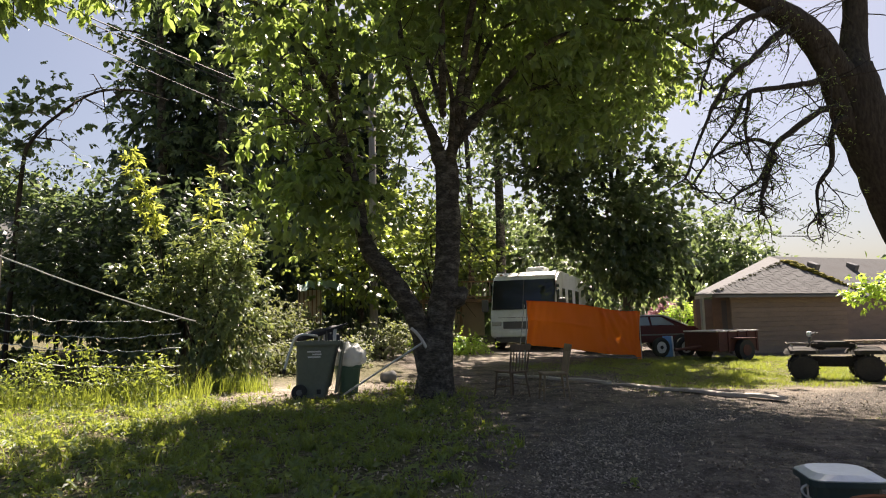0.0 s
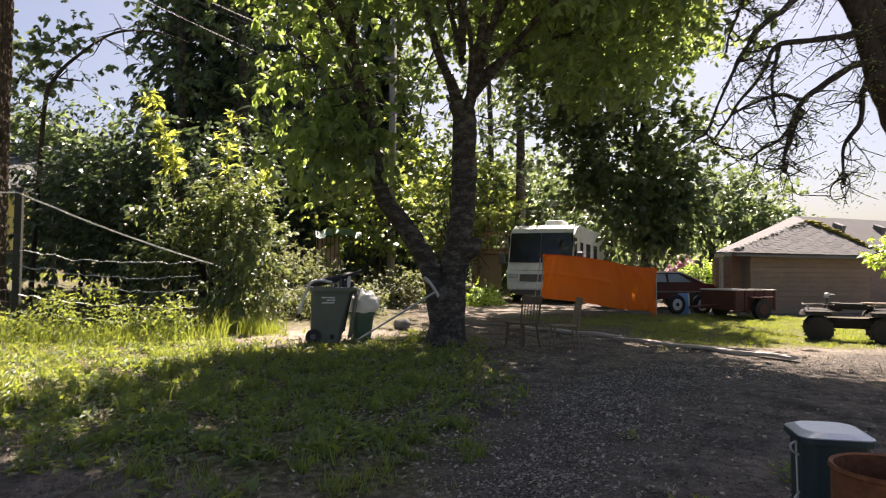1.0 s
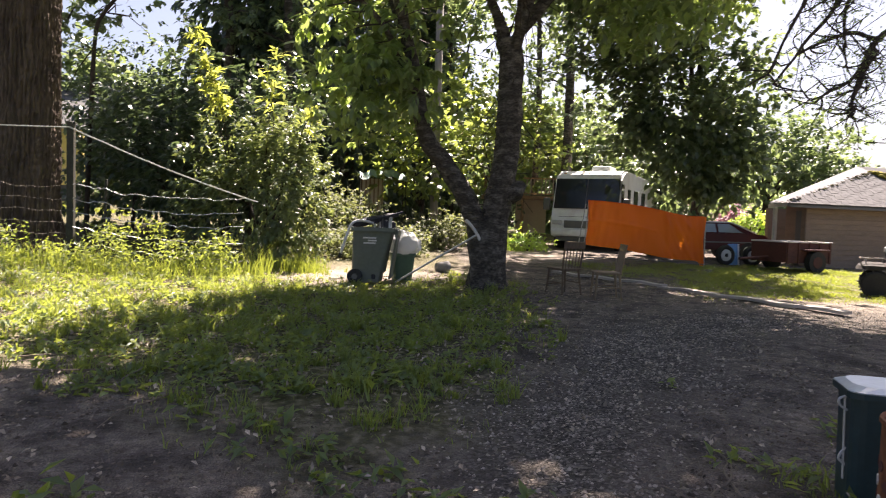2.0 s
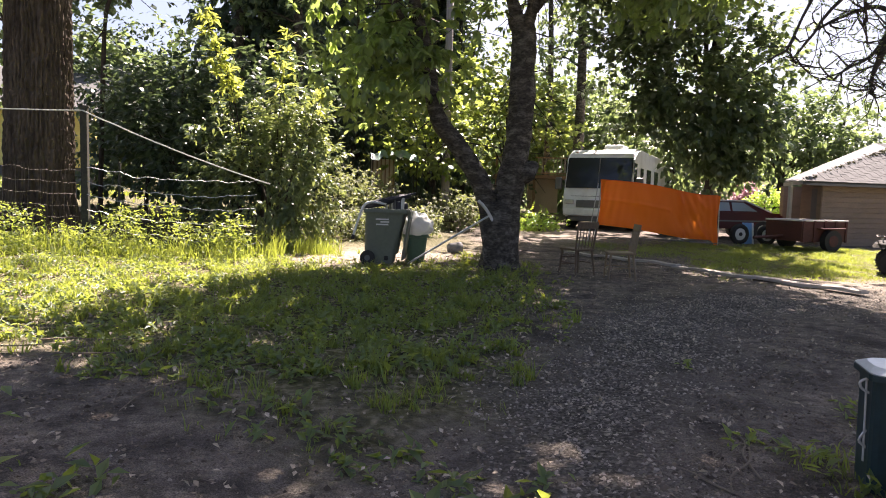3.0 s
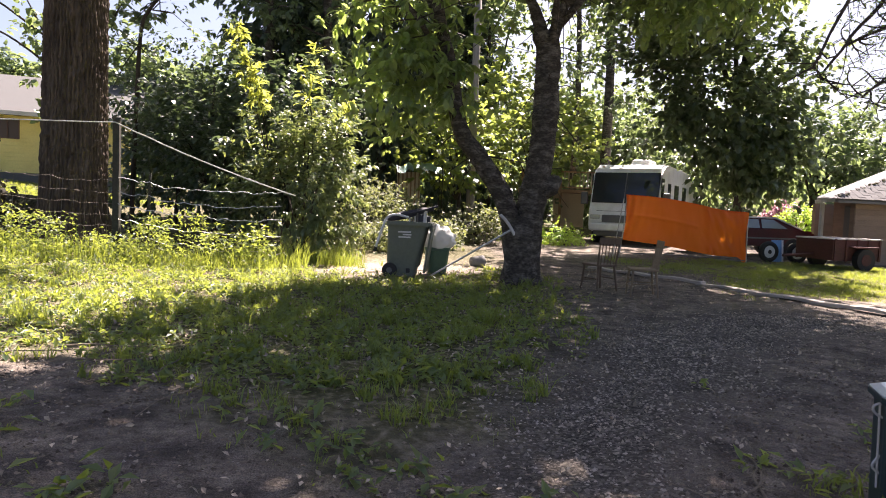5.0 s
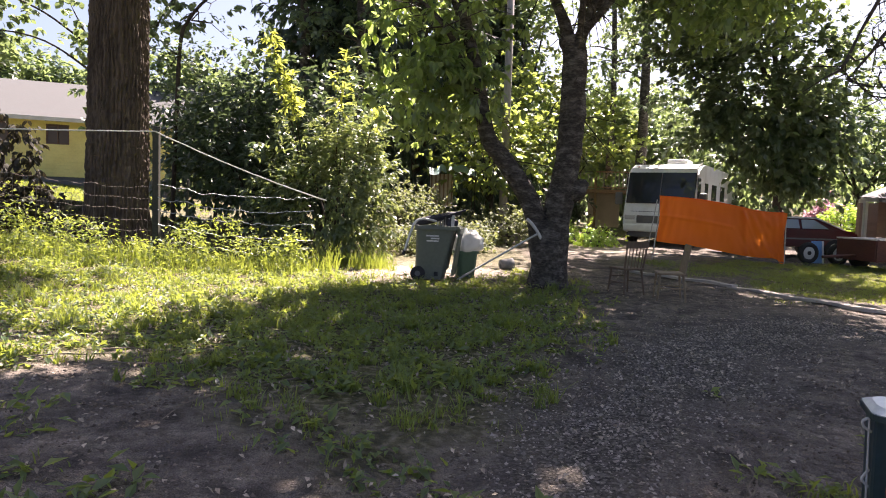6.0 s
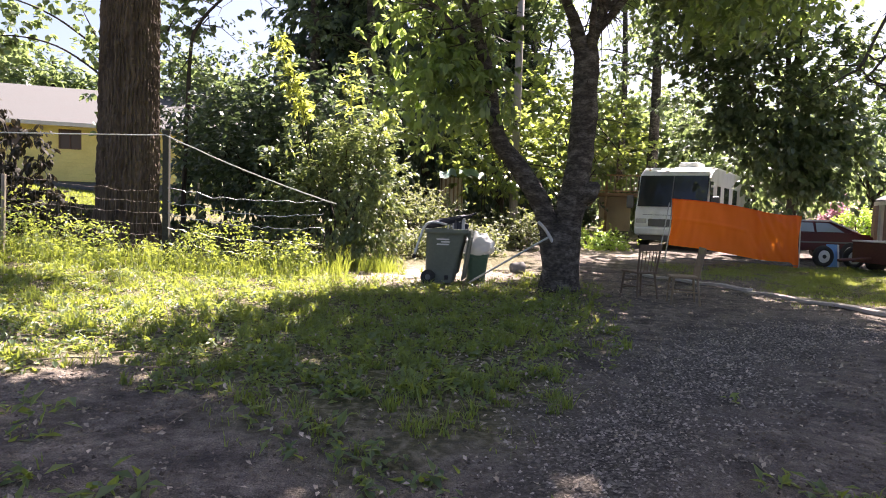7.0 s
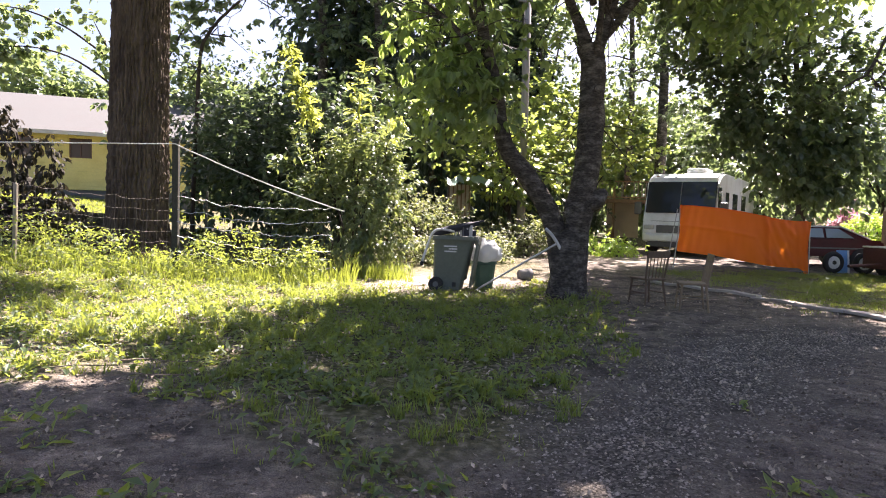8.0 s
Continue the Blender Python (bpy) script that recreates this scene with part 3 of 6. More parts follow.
part("crown", sprays(rng, np.concatenate([
    blob_points(rng, 240, (-2.0, -1.6, 6.4), (2.8, 2.3, 3.0), 0.3, 0.5, seed=71),
    blob_points(rng, 120, (-0.5, -1.9, 3.6), (2.0, 1.3, 1.4), 0.3, 0.4, seed=72),
    blob_points(rng, 60, (-0.2, -1.2, 2.7), (1.7, 0.8, 0.8), 0.2, 0.4, seed=77),
    blob_points(rng, 55, (-2.9, -1.7, 4.3), (1.4, 1.0, 0.9), 0.3, 0.4, seed=73),
    blob_points(rng, 50, (-4.5, -2.2, 6.7), (1.1, 1.4, 1.2), 0.3, 0.4, seed=74),
    blob_points(rng, 260, (-2.5, -1.0, 9.6), (2.8, 2.8, 1.3), 0.1, 0.4, seed=76),
    blob_points(rng, 80, (0.25, -1.6, 5.6), (1.4, 1.6, 1.8), 0.3, 0.5, seed=75)]), 0.34, 4, 8, 0.24, 0.62, 0.6, (-1.6, -0.6, 5.0)), leaf_maple, maple)
# High foliage added to shade the soil and grass before the tarpaulin.
part("shading_crown", sprays(rng, np.concatenate([blob_points(rng, 360, (-5.4, -3.3, 8.9), (3.0, 3.0, 1.3), 0.1, seed=41), blob_points(rng, 320, (-2.9, -4.7, 9.1), (2.4, 2.5, 1.3), 0.1, seed=42)]), 0.34, 4, 7, 0.24, 0.6, 0.6), leaf_maple, maple)
round_tree("maple_tree", "dark maple beyond the motorhome", (15.0, 32.5), 9.5, 4.2, leaf_maple, bark, 330, 44, 0.26, 0.3, 0.1, 29, 0.5)
round_tree("vine_maple", "sunlit lime-green vine maple by the motorhome", (6.2, 30.0), 7.6, 3.0, leaf_lit, bark, 190, 36, 0.2, 0.1, 0.28, 22, 0.36, width=0.7, droop=0.25)
round_tree("vine_maple", "sunlit lime-green vine maple behind the yard tree", (2.2, 24.6), 5.6, 2.1, leaf_lit, bark, 150, 36, 0.18, 0.08, 0.26, 23, 0.32, width=0.7, droop=0.25)


round_tree("maple_tree", "leafy maple far behind the yard tree", (4.8, 36.0), 14.0, 3.4, leaf_maple, bark, 260, 40, 0.28, 0.25, 0.3, 28, 0.5)


def tall_tree(place, height, r0, low, seed):
    """A tall bare trunk with a thin crown high up."""
    r = np.random.default_rng(seed)
    t = thing("tall_tree", "tall straight grey trunk with a thin crown", "tree", (*place, gz(*place)), group="tall trees behind the yard")
    p = bend([(0, 0, -0.2), (0.1, 0, height * 0.4), (-0.1, 0.1, height * 0.75), (0.1, 0, height)], 8)
    part("trunk", tube(p, taper(len(p), r0, 0.05), 12, rough=0.1), bark_grey, t, smooth=True)
    cs = []
    for k in range(16):
        a, z, ln = k * 2.4 + seed, height * (low + (0.97 - low) * k / 16), r.uniform(1.0, 2.2)
        s = [(0, 0, z), (math.cos(a) * ln * 0.5, math.sin(a) * ln * 0.5, z + 0.3), (math.cos(a) * ln, math.sin(a) * ln, z + 0.1)]
        q = bend(s, 4)
        part("limb", tube(q, taper(len(q), r0 * 0.22, 0.012), 6, rough=0.1), bark_grey, t)
        cs += [tuple(v) for v in q[3:]]
    cs = np.repeat(np.array(cs), 3, axis=0)
    part("crown", sprays(r, cs + r.normal(size=cs.shape) * 0.35, 0.25, 2, 6, 0.24, 0.5, 0.5), leaf_maple, t)


tall_tree((9.2, 29.4), 17.0, 0.27, 0.33, 5)
tall_tree((8.9, 33.5), 18.0, 0.2, 0.4, 8)
tall_tree((-2.6, 23.2), 16.0, 0.2, 0.34, 11)
tall_tree((-4.6, 23.6), 15.0, 0.22, 0.4, 13)
round_tree("far_tree", "pale green tree beyond the tan house", (28.5, 44.0), 10.8, 4.6, leaf_light, bark, 260, 50, 0.34, 0.3, 0.05, 24, 0.6, group="far trees")
round_tree("far_tree", "pale green tree beyond the tan house", (34.5, 45.5), 8.8, 3.6, leaf_light, bark, 240, 50, 0.36, 0.3, 0.05, 25, 0.6, group="far trees")
round_tree("far_tree", "tree on the slope behind the yellow house", (-27.5, 47.0), 9.0, 4.0, leaf_maple, bark, 240, 50, 0.42, 0.35, 0.1, 26, 0.6, group="far trees")
round_tree("far_tree", "tree on the slope behind the yellow house", (-15.5, 40.0), 7.6, 3.2, leaf_maple, bark, 300, 50, 0.34, 0.3, 0.1, 27, 0.55, group="far trees")
shrub = thing("shrub", "tall glossy laurel shrub beside the wire fence", "shrub", (-2.1, 15.0, gz(-2.1, 15.0)))
heart = (-0.1, 0.3, 1.4)
lobes = [((0.15, 0.0, 2.35), (0.95, 0.8, 1.05), 46), ((0.65, -0.2, 1.55), (0.75, 0.65, 0.95), 42), ((-0.6, 0.1, 2.2), (0.75, 0.7, 1.1), 34), ((-1.15, 0.2, 1.2), (0.75, 0.65, 0.95), 34), ((0.35, -0.35, 0.65), (0.95, 0.55, 0.65), 40), ((0.75, -0.1, 2.7), (0.5, 0.5, 0.6), 14)]
for c, _, _ in lobes:
    q = bend([(0, 0, -0.1), (c[0] * 0.4, c[1] * 0.4 + 0.1, c[2] * 0.5), c], 5)
    part("stem", tube(q, taper(len(q), 0.035, 0.01), 6, rough=0.1), bark, shrub)
part("crown", sprays(np.random.default_rng(31), np.concatenate([blob_points(rng, n_, c, r_, 0.4, 0.7, seed=i + 80) for i, (c, r_, n_) in enumerate(lobes)]), 0.13, 6, 7, 0.155, 0.36, 0.6, heart), leaf_shrub, shrub)
for bx, z0, tx, z1, per in ((-0.75, 3.1, -1.4, 4.85, 13), (-0.68, 3.0, -1.12, 4.2, 10), (0.05, 3.2, 0.32, 4.5, 4), (0.25, 3.1, 0.1, 4.0, 3), (0.7, 2.9, 1.1, 3.4, 4)):
    pts = bend([(bx, -0.1, z0 - 0.9), (bx * 0.7 + tx * 0.3, -0.2, z0), (tx, -0.25, z1)], 9)
    shoot = part("shoot", tube(pts, taper(len(pts), 0.016, 0.004), 5), bark, shrub)
    tagged(part("shoot_leaf_spray", sprays(np.random.default_rng(int(z1 * 100)), [tuple(v) for v in pts[10:]], 0.05, 2, per, 0.215, 0.28, -0.25), leaf_shoot, shoot), kind="stuff")
for px, py, hh, rr, sd in ((-4.6, 17.2, 4.4, 1.8, 32), (-3.0, 18.6, 5.0, 2.1, 33), (-6.6, 20.5, 4.6, 2.1, 34), (0.4, 21.5, 1.5, 1.1, 36), (2.6, 21.5, 1.2, 1.0, 37), (-0.9, 19.6, 1.9, 1.1, 38)):
    round_tree("thicket", "dark tangled thicket of leafy brush at the yard's edge", (px, py), hh, rr, leaf_thick if sd < 36 else leaf_brush, bark, 280 if sd < 36 else 130, 44 if sd < 36 else 54, 0.15 if sd < 36 else 0.075, 0.07, 0.02, sd, 0.3, "thicket", group="thicket round the yard")



# ---- buildings, vehicles, things ----
white_rv = mat("aged_white_gelcoat", (0.80, 0.81, 0.80), 0.35, var=0.05, scale=3, bump=0.03, dirt=(0.55, 0.54, 0.5), dirt_amount=0.6, coat=0.2)
grey_plastic = mat("grey_plastic", (0.12, 0.12, 0.12), 0.5, var=0.12, bump=0.1)
black_rubber = mat("black_rubber", (0.02, 0.02, 0.02), 0.85, var=0.3, bump=0.3, dirt=(0.06, 0.055, 0.05))
dark_glass = glass_mat("dark_glass")
tan_wall = mat("tan_siding", (0.25, 0.185, 0.14), 0.85, var=0.14, scale=3, bump=0.2, dirt=(0.17, 0.125, 0.098), stretch=(1, 1, 4))
yellow_wall = mat("yellow_siding", (0.88, 0.74, 0.27), 0.7, var=0.06, scale=3, bump=0.1, dirt=(0.76, 0.61, 0.20))
roof_grey = mat("grey_shingle", (0.108, 0.108, 0.110), 0.95, var=0.25, scale=6, bump=0.5, dirt=(0.085, 0.08, 0.077), island=0.25)
roof_pale = mat("pale_shingle", (0.085, 0.087, 0.085), 0.95, var=0.2, scale=6, bump=0.4, dirt=(0.085, 0.082, 0.08))
moss = mat("moss", (0.22, 0.19, 0.03), 1.0, var=0.5, scale=8, bump=0.9, dirt=(0.1, 0.12, 0.02))
moss_dark = mat("dark_moss", (0.06, 0.06, 0.02), 1.0, var=0.5, scale=8, bump=0.9)
trim_white = mat("weathered_white_paint", (0.62, 0.60, 0.55), 0.7, var=0.12, bump=0.1, dirt=(0.4, 0.38, 0.33))
wood_grey = mat("weathered_wood", (0.30, 0.26, 0.21), 0.85, var=0.35, scale=3, bump=0.4, stretch=(1, 1, 0.12), island=0.15)
steel = mat("galvanised_wire", (0.45, 0.45, 0.44), 0.45, 0.8, var=0.15)


def per_object(m, amount):
    """Varies a surface's brightness from object to object."""
    n, l = m.node_tree.nodes, m.node_tree.links
    b = n["Principled BSDF"]
    src = b.inputs["Base Color"].links[0].from_socket
    oi, mr, hs = n.new("ShaderNodeObjectInfo"), n.new("ShaderNodeMapRange"), n.new("ShaderNodeHueSaturation")
    mr.inputs[3].default_value, mr.inputs[4].default_value = 1 - amount, 1 + amount
    l.new(oi.outputs["Random"], mr.inputs[0]), l.new(mr.outputs[0], hs.inputs["Value"]), l.new(src, hs.inputs["Color"]), l.new(hs.outputs[0], b.inputs["Base Color"])
    return m


shingle_mat = per_object(mat("worn_shingle", (0.108, 0.107, 0.107), 0.95, var=0.25, scale=6, bump=0.5, dirt=(0.085, 0.08, 0.075)), 0.18)
per_object(tan_wall, 0.08)


def house_tan():
    h = thing("tan_house", "low tan-sided house with a mossy grey hip roof", "house", (14.2, 19.8, -0.15), 10)
    W, D, H = 5.7, 5.0, 2.12
    t = 0.16
    part("wall", box((W / 2, t / 2, H / 2 - 0.15), (W, t, H + 0.3)), tan_wall, h)
    part("wall", box((W - t / 2, D / 2 + t / 2, H / 2 - 0.15), (t, D - t, H + 0.3)), tan_wall, h)
    part("wall", box((W / 2 + 1.6, D - t / 2 + t, H / 2 - 0.15), (W - 3.4, t, H + 0.3)), tan_wall, h)
    part("wall", box((0.9 + t / 2, 0.95, H / 2 - 0.15), (t, 1.5, H + 0.3)), tan_wall, h)
    for k in range(13):
        z = 0.02 + k * 0.165
        part("siding_board", box((W / 2 + 0.01, -0.012, z + 0.08), (W - 0.02, 0.02, 0.158), (-5, 0, 0)), tan_wall, h)
    # main block to the back and right, with the main ridge
    part("wall", box((W + 6.6, 3.2, H / 2 - 0.15), (13.0, t, H + 0.3)), tan_wall, h)
    e = 0.45
    def slab(pts, thick=0.1):
        bm = bmesh.new()
        top = [bm.verts.new(p) for p in pts]
        low = [bm.verts.new((p[0], p[1], p[2] - thick)) for p in pts]
        bm.faces.new(top), bm.faces.new(low[::-1])
        for i in range(len(pts)):
            j = (i + 1) % len(pts)
            bm.faces.new((top[i], low[i], low[j], top[j]))
        return bm
    apex, back = (4.5, 1.45, H + 1.32), (4.6, 5.5, H + 1.32)
    A, B, C, E = (-1.1, -0.35, H), (W + e, -e, H), (W + e, D + e, H), (0.56, 2.14, H + 0.12)
    roofs = [part("roof", slab([A, B, apex]), roof_grey, h), part("roof", slab([B, (W + e, 3.2, H), apex]), roof_grey, h), part("roof", slab([E, A, apex]), roof_grey, h), part("roof", slab([E, apex, (8.73, 5.77, H + 2.04)]), roof_grey, h)]
    r0, r1 = (8.73, 5.77, H + 2.04), (34, 5.9, H + 2.04)
    part("roof", slab([(5.2, 2.9, H + 0.03), (34, 2.9, H + 0.03), r1, r0]), roof_grey, h)
    # Dark strip draws only the thin dark line along this eave.
    part("fascia", box((W / 2 - 0.3, -e - 0.0, H - 0.08), (W + 1.5, 0.02, 0.07), (0, 0, -0.8)), grey_plastic, h)
    part("fascia", box((-0.28, 0.9, H - 0.03), (0.03, 2.9, 0.12), (0, 0, -33.5)), trim_white, h)
    # shingle courses over the hip that faces the yard
    bms = box((0, 0, 0), (0.262, 0.185, 0.012))
    shingle_mesh = bpy.data.meshes.new("shingle")
    bms.to_mesh(shingle_mesh)
    bms.free()
    shingle_mesh.materials.append(shingle_mat)
    for k in range(20):
        f0 = k / 20
        y0, z0 = -e + (apex[1] + e) * f0, H + 1.32 * f0
        x0, x1 = A[0] + (apex[0] - A[0]) * f0, W + e + (apex[0] - W - e) * f0
        n = max(1, int((x1 - x0) / 0.265))
        for i in range(n):
            sh = new("shingle", shingle_mesh)
            sh.parent = roofs[0]
            sh.matrix_basis = pose(x0 + (x1 - x0) * (i + 0.5) / n, y0 + 0.07, z0 + 0.058 + 0.006 * ((i * 7 + k * 3) % 3) / 2, 34, 0, 0)
    r = np.random.default_rng(4)
    for a, b, name in ((A, apex, "moss"), (B, apex, "moss")):
        bm = bmesh.new()
        left = a is A
        for k in range(110 if left else 190):
            f = r.uniform(0.02, 1) ** (1 if left else 0.7)
            p = Vector(a).lerp(Vector(b), f) + Vector((r.normal() * 0.05 * (1 + f), r.normal() * 0.05, 0.05))
            w = r.uniform(0.02, 0.05) if left else r.uniform(0.04, 0.09) * (1 + 0.8 * f * f)
            q = bmesh.ops.create_icosphere(bm, subdivisions=1, radius=w)["verts"]
            bmesh.ops.transform(bm, matrix=Matrix.Translation(p) @ Matrix.Diagonal((1.3, 1.0, 0.5, 1)), verts=q)
        tagged(part(name, bm, moss_dark if left else moss, h, "moss along the hip"), kind="stuff")
    for x in (10.5, 13.2):
        part("roof_vent", box((x, 4.9, H + 1.5), (0.3, 0.5, 0.35), (22, 0, 0), 0.03), grey_plastic, h)
    part("porch_post", box((-0.3, 0.95, H / 2 - 0.1), (0.1, 0.1, H)), trim_white, h)
    part("door", box((0.86, 0.8, 0.95), (0.06, 0.8, 2.0), (0, 0, 0), 0.01), grey_plastic, h, "dark house door under the eave")
    return h


house_tan()


def house_yellow():
    h = thing("yellow_house", "single-storey yellow house with a pale shingle roof", "house", (-25.95, 28.2, 2.07), 20)
    W, H = 14.0, 2.55
    wx, ww, wz, wh = 9.05, 0.95, 1.5, 0.92
    part("wall", box((wx / 2 - ww / 4, 0.1, H / 2), (wx - ww / 2, 0.2, H)), yellow_wall, h)
    part("wall", box(((wx + ww / 2 + W) / 2, 0.1, H / 2), (W - wx - ww / 2, 0.2, H)), yellow_wall, h)
    part("wall", box((wx, 0.1, wz / 2), (ww, 0.2, wz)), yellow_wall, h)
    part("wall", box((wx, 0.1, (wz + wh + H) / 2), (ww, 0.2, H - wz - wh)), yellow_wall, h)
    part("wall", box((W - 0.1, 4.2, H / 2), (0.2, 8.0, H)), yellow_wall, h)
    part("wall", box((0.1, 4.2, H / 2), (0.2, 8.0, H)), yellow_wall, h)
    for k in range(15):
        z = 0.02 + k * 0.17
        if wz - 0.17 < z < wz + wh:
            part("siding_board", box((wx / 2 - ww / 4 - 0.02, -0.012, z + 0.08), (wx - ww / 2 - 0.06, 0.02, 0.165), (-5, 0, 0)), yellow_wall, h)
            part("siding_board", box(((wx + ww / 2 + W) / 2 + 0.02, -0.012, z + 0.08), (W - wx - ww / 2 - 0.06, 0.02, 0.165), (-5, 0, 0)), yellow_wall, h)
        else:
            part("siding_board", box((W / 2, -0.012, z + 0.08), (W, 0.02, 0.165), (-5, 0, 0)), yellow_wall, h)
    w = part("window", box((wx, 0.08, wz + wh / 2), (ww - 0.12, 0.02, wh - 0.12)), brown_glass, h, "dark window in a brown frame")
    for dx, dz, sx, sz in ((-ww / 2 + 0.03, 0, 0.06, wh), (ww / 2 - 0.03, 0, 0.06, wh), (0, 0, 0.05, wh), (0, wh / 2 - 0.03, ww, 0.06), (0, -wh / 2 + 0.03, ww, 0.06)):
        part("frame", box((wx + dx, 0.05, wz + wh / 2 + dz), (sx, 0.07 + 0.004 * (sx > sz), sz)), brown_frame, w)
    for s, y0, y1, z0, z1 in ((1, -0.7, 4.1, H, H + 2.25), (-1, 8.9, 4.1, H, H + 2.25)):
        bm = bmesh.new()
        a = [bm.verts.new(p) for p in ((-0.6, y0, z0), (W + 0.6, y0, z0), (W + 0.6, y1, z1), (-0.6, y1, z1))]
        b = [bm.verts.new((v.co.x, v.co.y, v.co.z + 0.12)) for v in a]
        bm.faces.new(a), bm.faces.new(b)
        for i in range(4):
            bm.faces.new((a[i], a[(i + 1) % 4], b[(i + 1) % 4], b[i]))
        part("roof", bm, roof_pale, h)
    part("fascia", box((W / 2, -0.72, H + 0.04), (W + 1.2, 0.03, 0.18)), trim_white, h)
    part("foundation", box((W / 2, 0.14, -0.5), (W - 0.1, 0.2, 1.0)), grey_plastic, h)
    w2 = part("window", box((6.75, -0.045, 1.96), (0.62, 0.02, 0.8)), brown_glass, h, "dark window in a brown frame")
    for dx, dz, sx, sz in ((-0.33, 0, 0.06, 0.88), (0.33, 0, 0.06, 0.88), (0, 0.42, 0.62, 0.06), (0, -0.42, 0.62, 0.06)):
        part("frame", box((6.75 + dx, -0.055, 1.96 + dz), (sx, 0.06, sz)), brown_frame, w2)
    part("porch_wall", box((4.9, -0.06, 1.2), (1.3, 0.06, 2.4)), grey_plastic, h, "dark grey porch wall")
    part("door", box((3.6, -0.06, 1.05), (0.95, 0.07, 2.1), (0, 0, 0), 0.01), brown_frame, h, "dark red-brown front door")
    for x in (1.0, 4.25, 5.75):
        part("porch_post", box((x, -0.55, H / 2), (0.12, 0.12, H)), trim_white, h)
    return h


brown_glass = glass_mat("brown_window_glass", (0.07, 0.035, 0.025), 0.3)
brown_frame = mat("brown_frame", (0.14, 0.07, 0.05), 0.6, var=0.15)
house_yellow()


def motorhome():
    """Class A motorhome; its nose looks along -y, x to its own left side as seen."""
    v = thing("motorhome", "old white class A motorhome with a big dark windscreen", "motorhome", (8.45, 24.45, gz(8.5, 24)), -33)
    v.scale = (1.06, 1.06, 1.05)
    L, W, H, B = 8.6, 2.44, 2.95, 0.45
    prof = [(0.16, B), (0.0, 0.62), (0.0, 0.85), (0.12, 1.25), (0.22, 1.5), (0.52, 2.55), (0.62, 2.78), (0.95, 2.93), (1.6, H), (L - 0.2, H), (L, H - 0.15), (L, B)]
    bm = bmesh.new()
    sides = [[bm.verts.new((sx * (W / 2), y, z)) for y, z in prof] for sx in (-1, 1)]
    for s in sides:
        bm.faces.new(s)
    for i in range(len(prof)):
        j = (i + 1) % len(prof)
        bm.faces.new((sides[0][i], sides[0][j], sides[1][j], sides[1][i]))
    bmesh.ops.bevel(bm, geom=[e for e in bm.edges if abs(e.verts[0].co.x - e.verts[1].co.x) < 0.01], offset=0.09, segments=3, affect="EDGES")
    part("body", bm, white_rv, v, smooth=False)
    slope = math.degrees(math.atan2(0.30, 1.05))
    for s in (-1, 1):
        part("cab_window", box((s * (W / 2 + 0.004), 0.62, 2.0), (0.03, 0.5, 0.85), (0, 0, 0), 0.02), dark_glass, v)
    part("windscreen", box((0, 0.335, 2.06), (2.34, 0.04, 1.16), (-slope, 0, 0), 0.015), dark_glass, v, "wide dark windscreen")
    part("windscreen_divider", box((0, 0.315, 2.06), (0.03, 0.03, 1.14), (-slope, 0, 0)), grey_plastic, v)
    for s in (-1, 1):
        part("wiper", tube([(s * 0.1, 0.17, 1.53), (s * 0.7, 0.2, 1.62)], 0.012, 5), black_rubber, v)
        part("headlight", box((s * 0.96, 0.0, 0.99), (0.36, 0.08, 0.16), (0, 0, 0), 0.03), lamp_glass, v, "clouded rectangular headlight")
        m = part("mirror", box((s * 1.45, 0.22, 1.66), (0.26, 0.14, 0.46), (0, 0, 0), 0.05), grey_plastic, v, "black wing mirror")
        part("mirror_arm", tube([(s * 1.2, 0.3, 1.55), (s * 1.46, 0.25, 1.6)], 0.02, 6), grey_plastic, m)
        for y in (0.95, 6.0):
            w = part("wheel", tube([(s * 0.98, y, 0.42), (s * 1.2, y, 0.42)], 0.42, 24), black_rubber, v)
            part("rim", tube([(s * 1.19, y, 0.42), (s * 1.215, y, 0.42)], 0.22, 16), steel, w)
        for y, w_, z, h_ in ((1.9, 0.55, 2.0, 0.6), (3.4, 0.9, 2.0, 0.6), (5.2, 0.9, 2.0, 0.6)):
            part("side_window", box((s * (W / 2 + 0.004), y, z), (0.03, w_, h_), (0, 0, 0), 0.012), dark_glass, v)
    part("grille", box((0, -0.005, 0.93), (1.42, 0.07, 0.27), (0, 0, 0), 0.02), grey_plastic, v, "dark slatted grille")
    part("bumper", box((0, -0.06, 0.62), (2.3, 0.22, 0.26), (0, 0, 0), 0.06), white_rv, v)
    part("air_dam", box((0, 0.02, 0.4), (2.0, 0.12, 0.2), (0, 0, 0), 0.03), grey_plastic, v)
    part("stripe", box((0, 0.115, 1.19), (1.9, 0.02, 0.05), (0, 0, 0)), grey_plastic, v)
    part("air_conditioner", box((0.1, 2.6, H + 0.13), (0.75, 1.0, 0.28), (0, 0, 0), 0.08), white_rv, v, "roof air conditioner")
    part("roof_vent", box((-0.4, 4.4, H + 0.07), (0.45, 0.45, 0.16), (0, 0, 0), 0.03), grey_plastic, v)
    for x in (-0.9, -0.45, 0, 0.45, 0.9):
        part("marker_lamp", box((x, 0.625, 2.83), (0.10, 0.05, 0.035), (0, 0, 0), 0.01), amber, v)
    return v


lamp_glass = mat("clouded_lamp", (0.5, 0.5, 0.48), 0.2, var=0.1)
amber = mat("amber_lens", (0.5, 0.2, 0.03), 0.3, var=0.05)
motorhome()


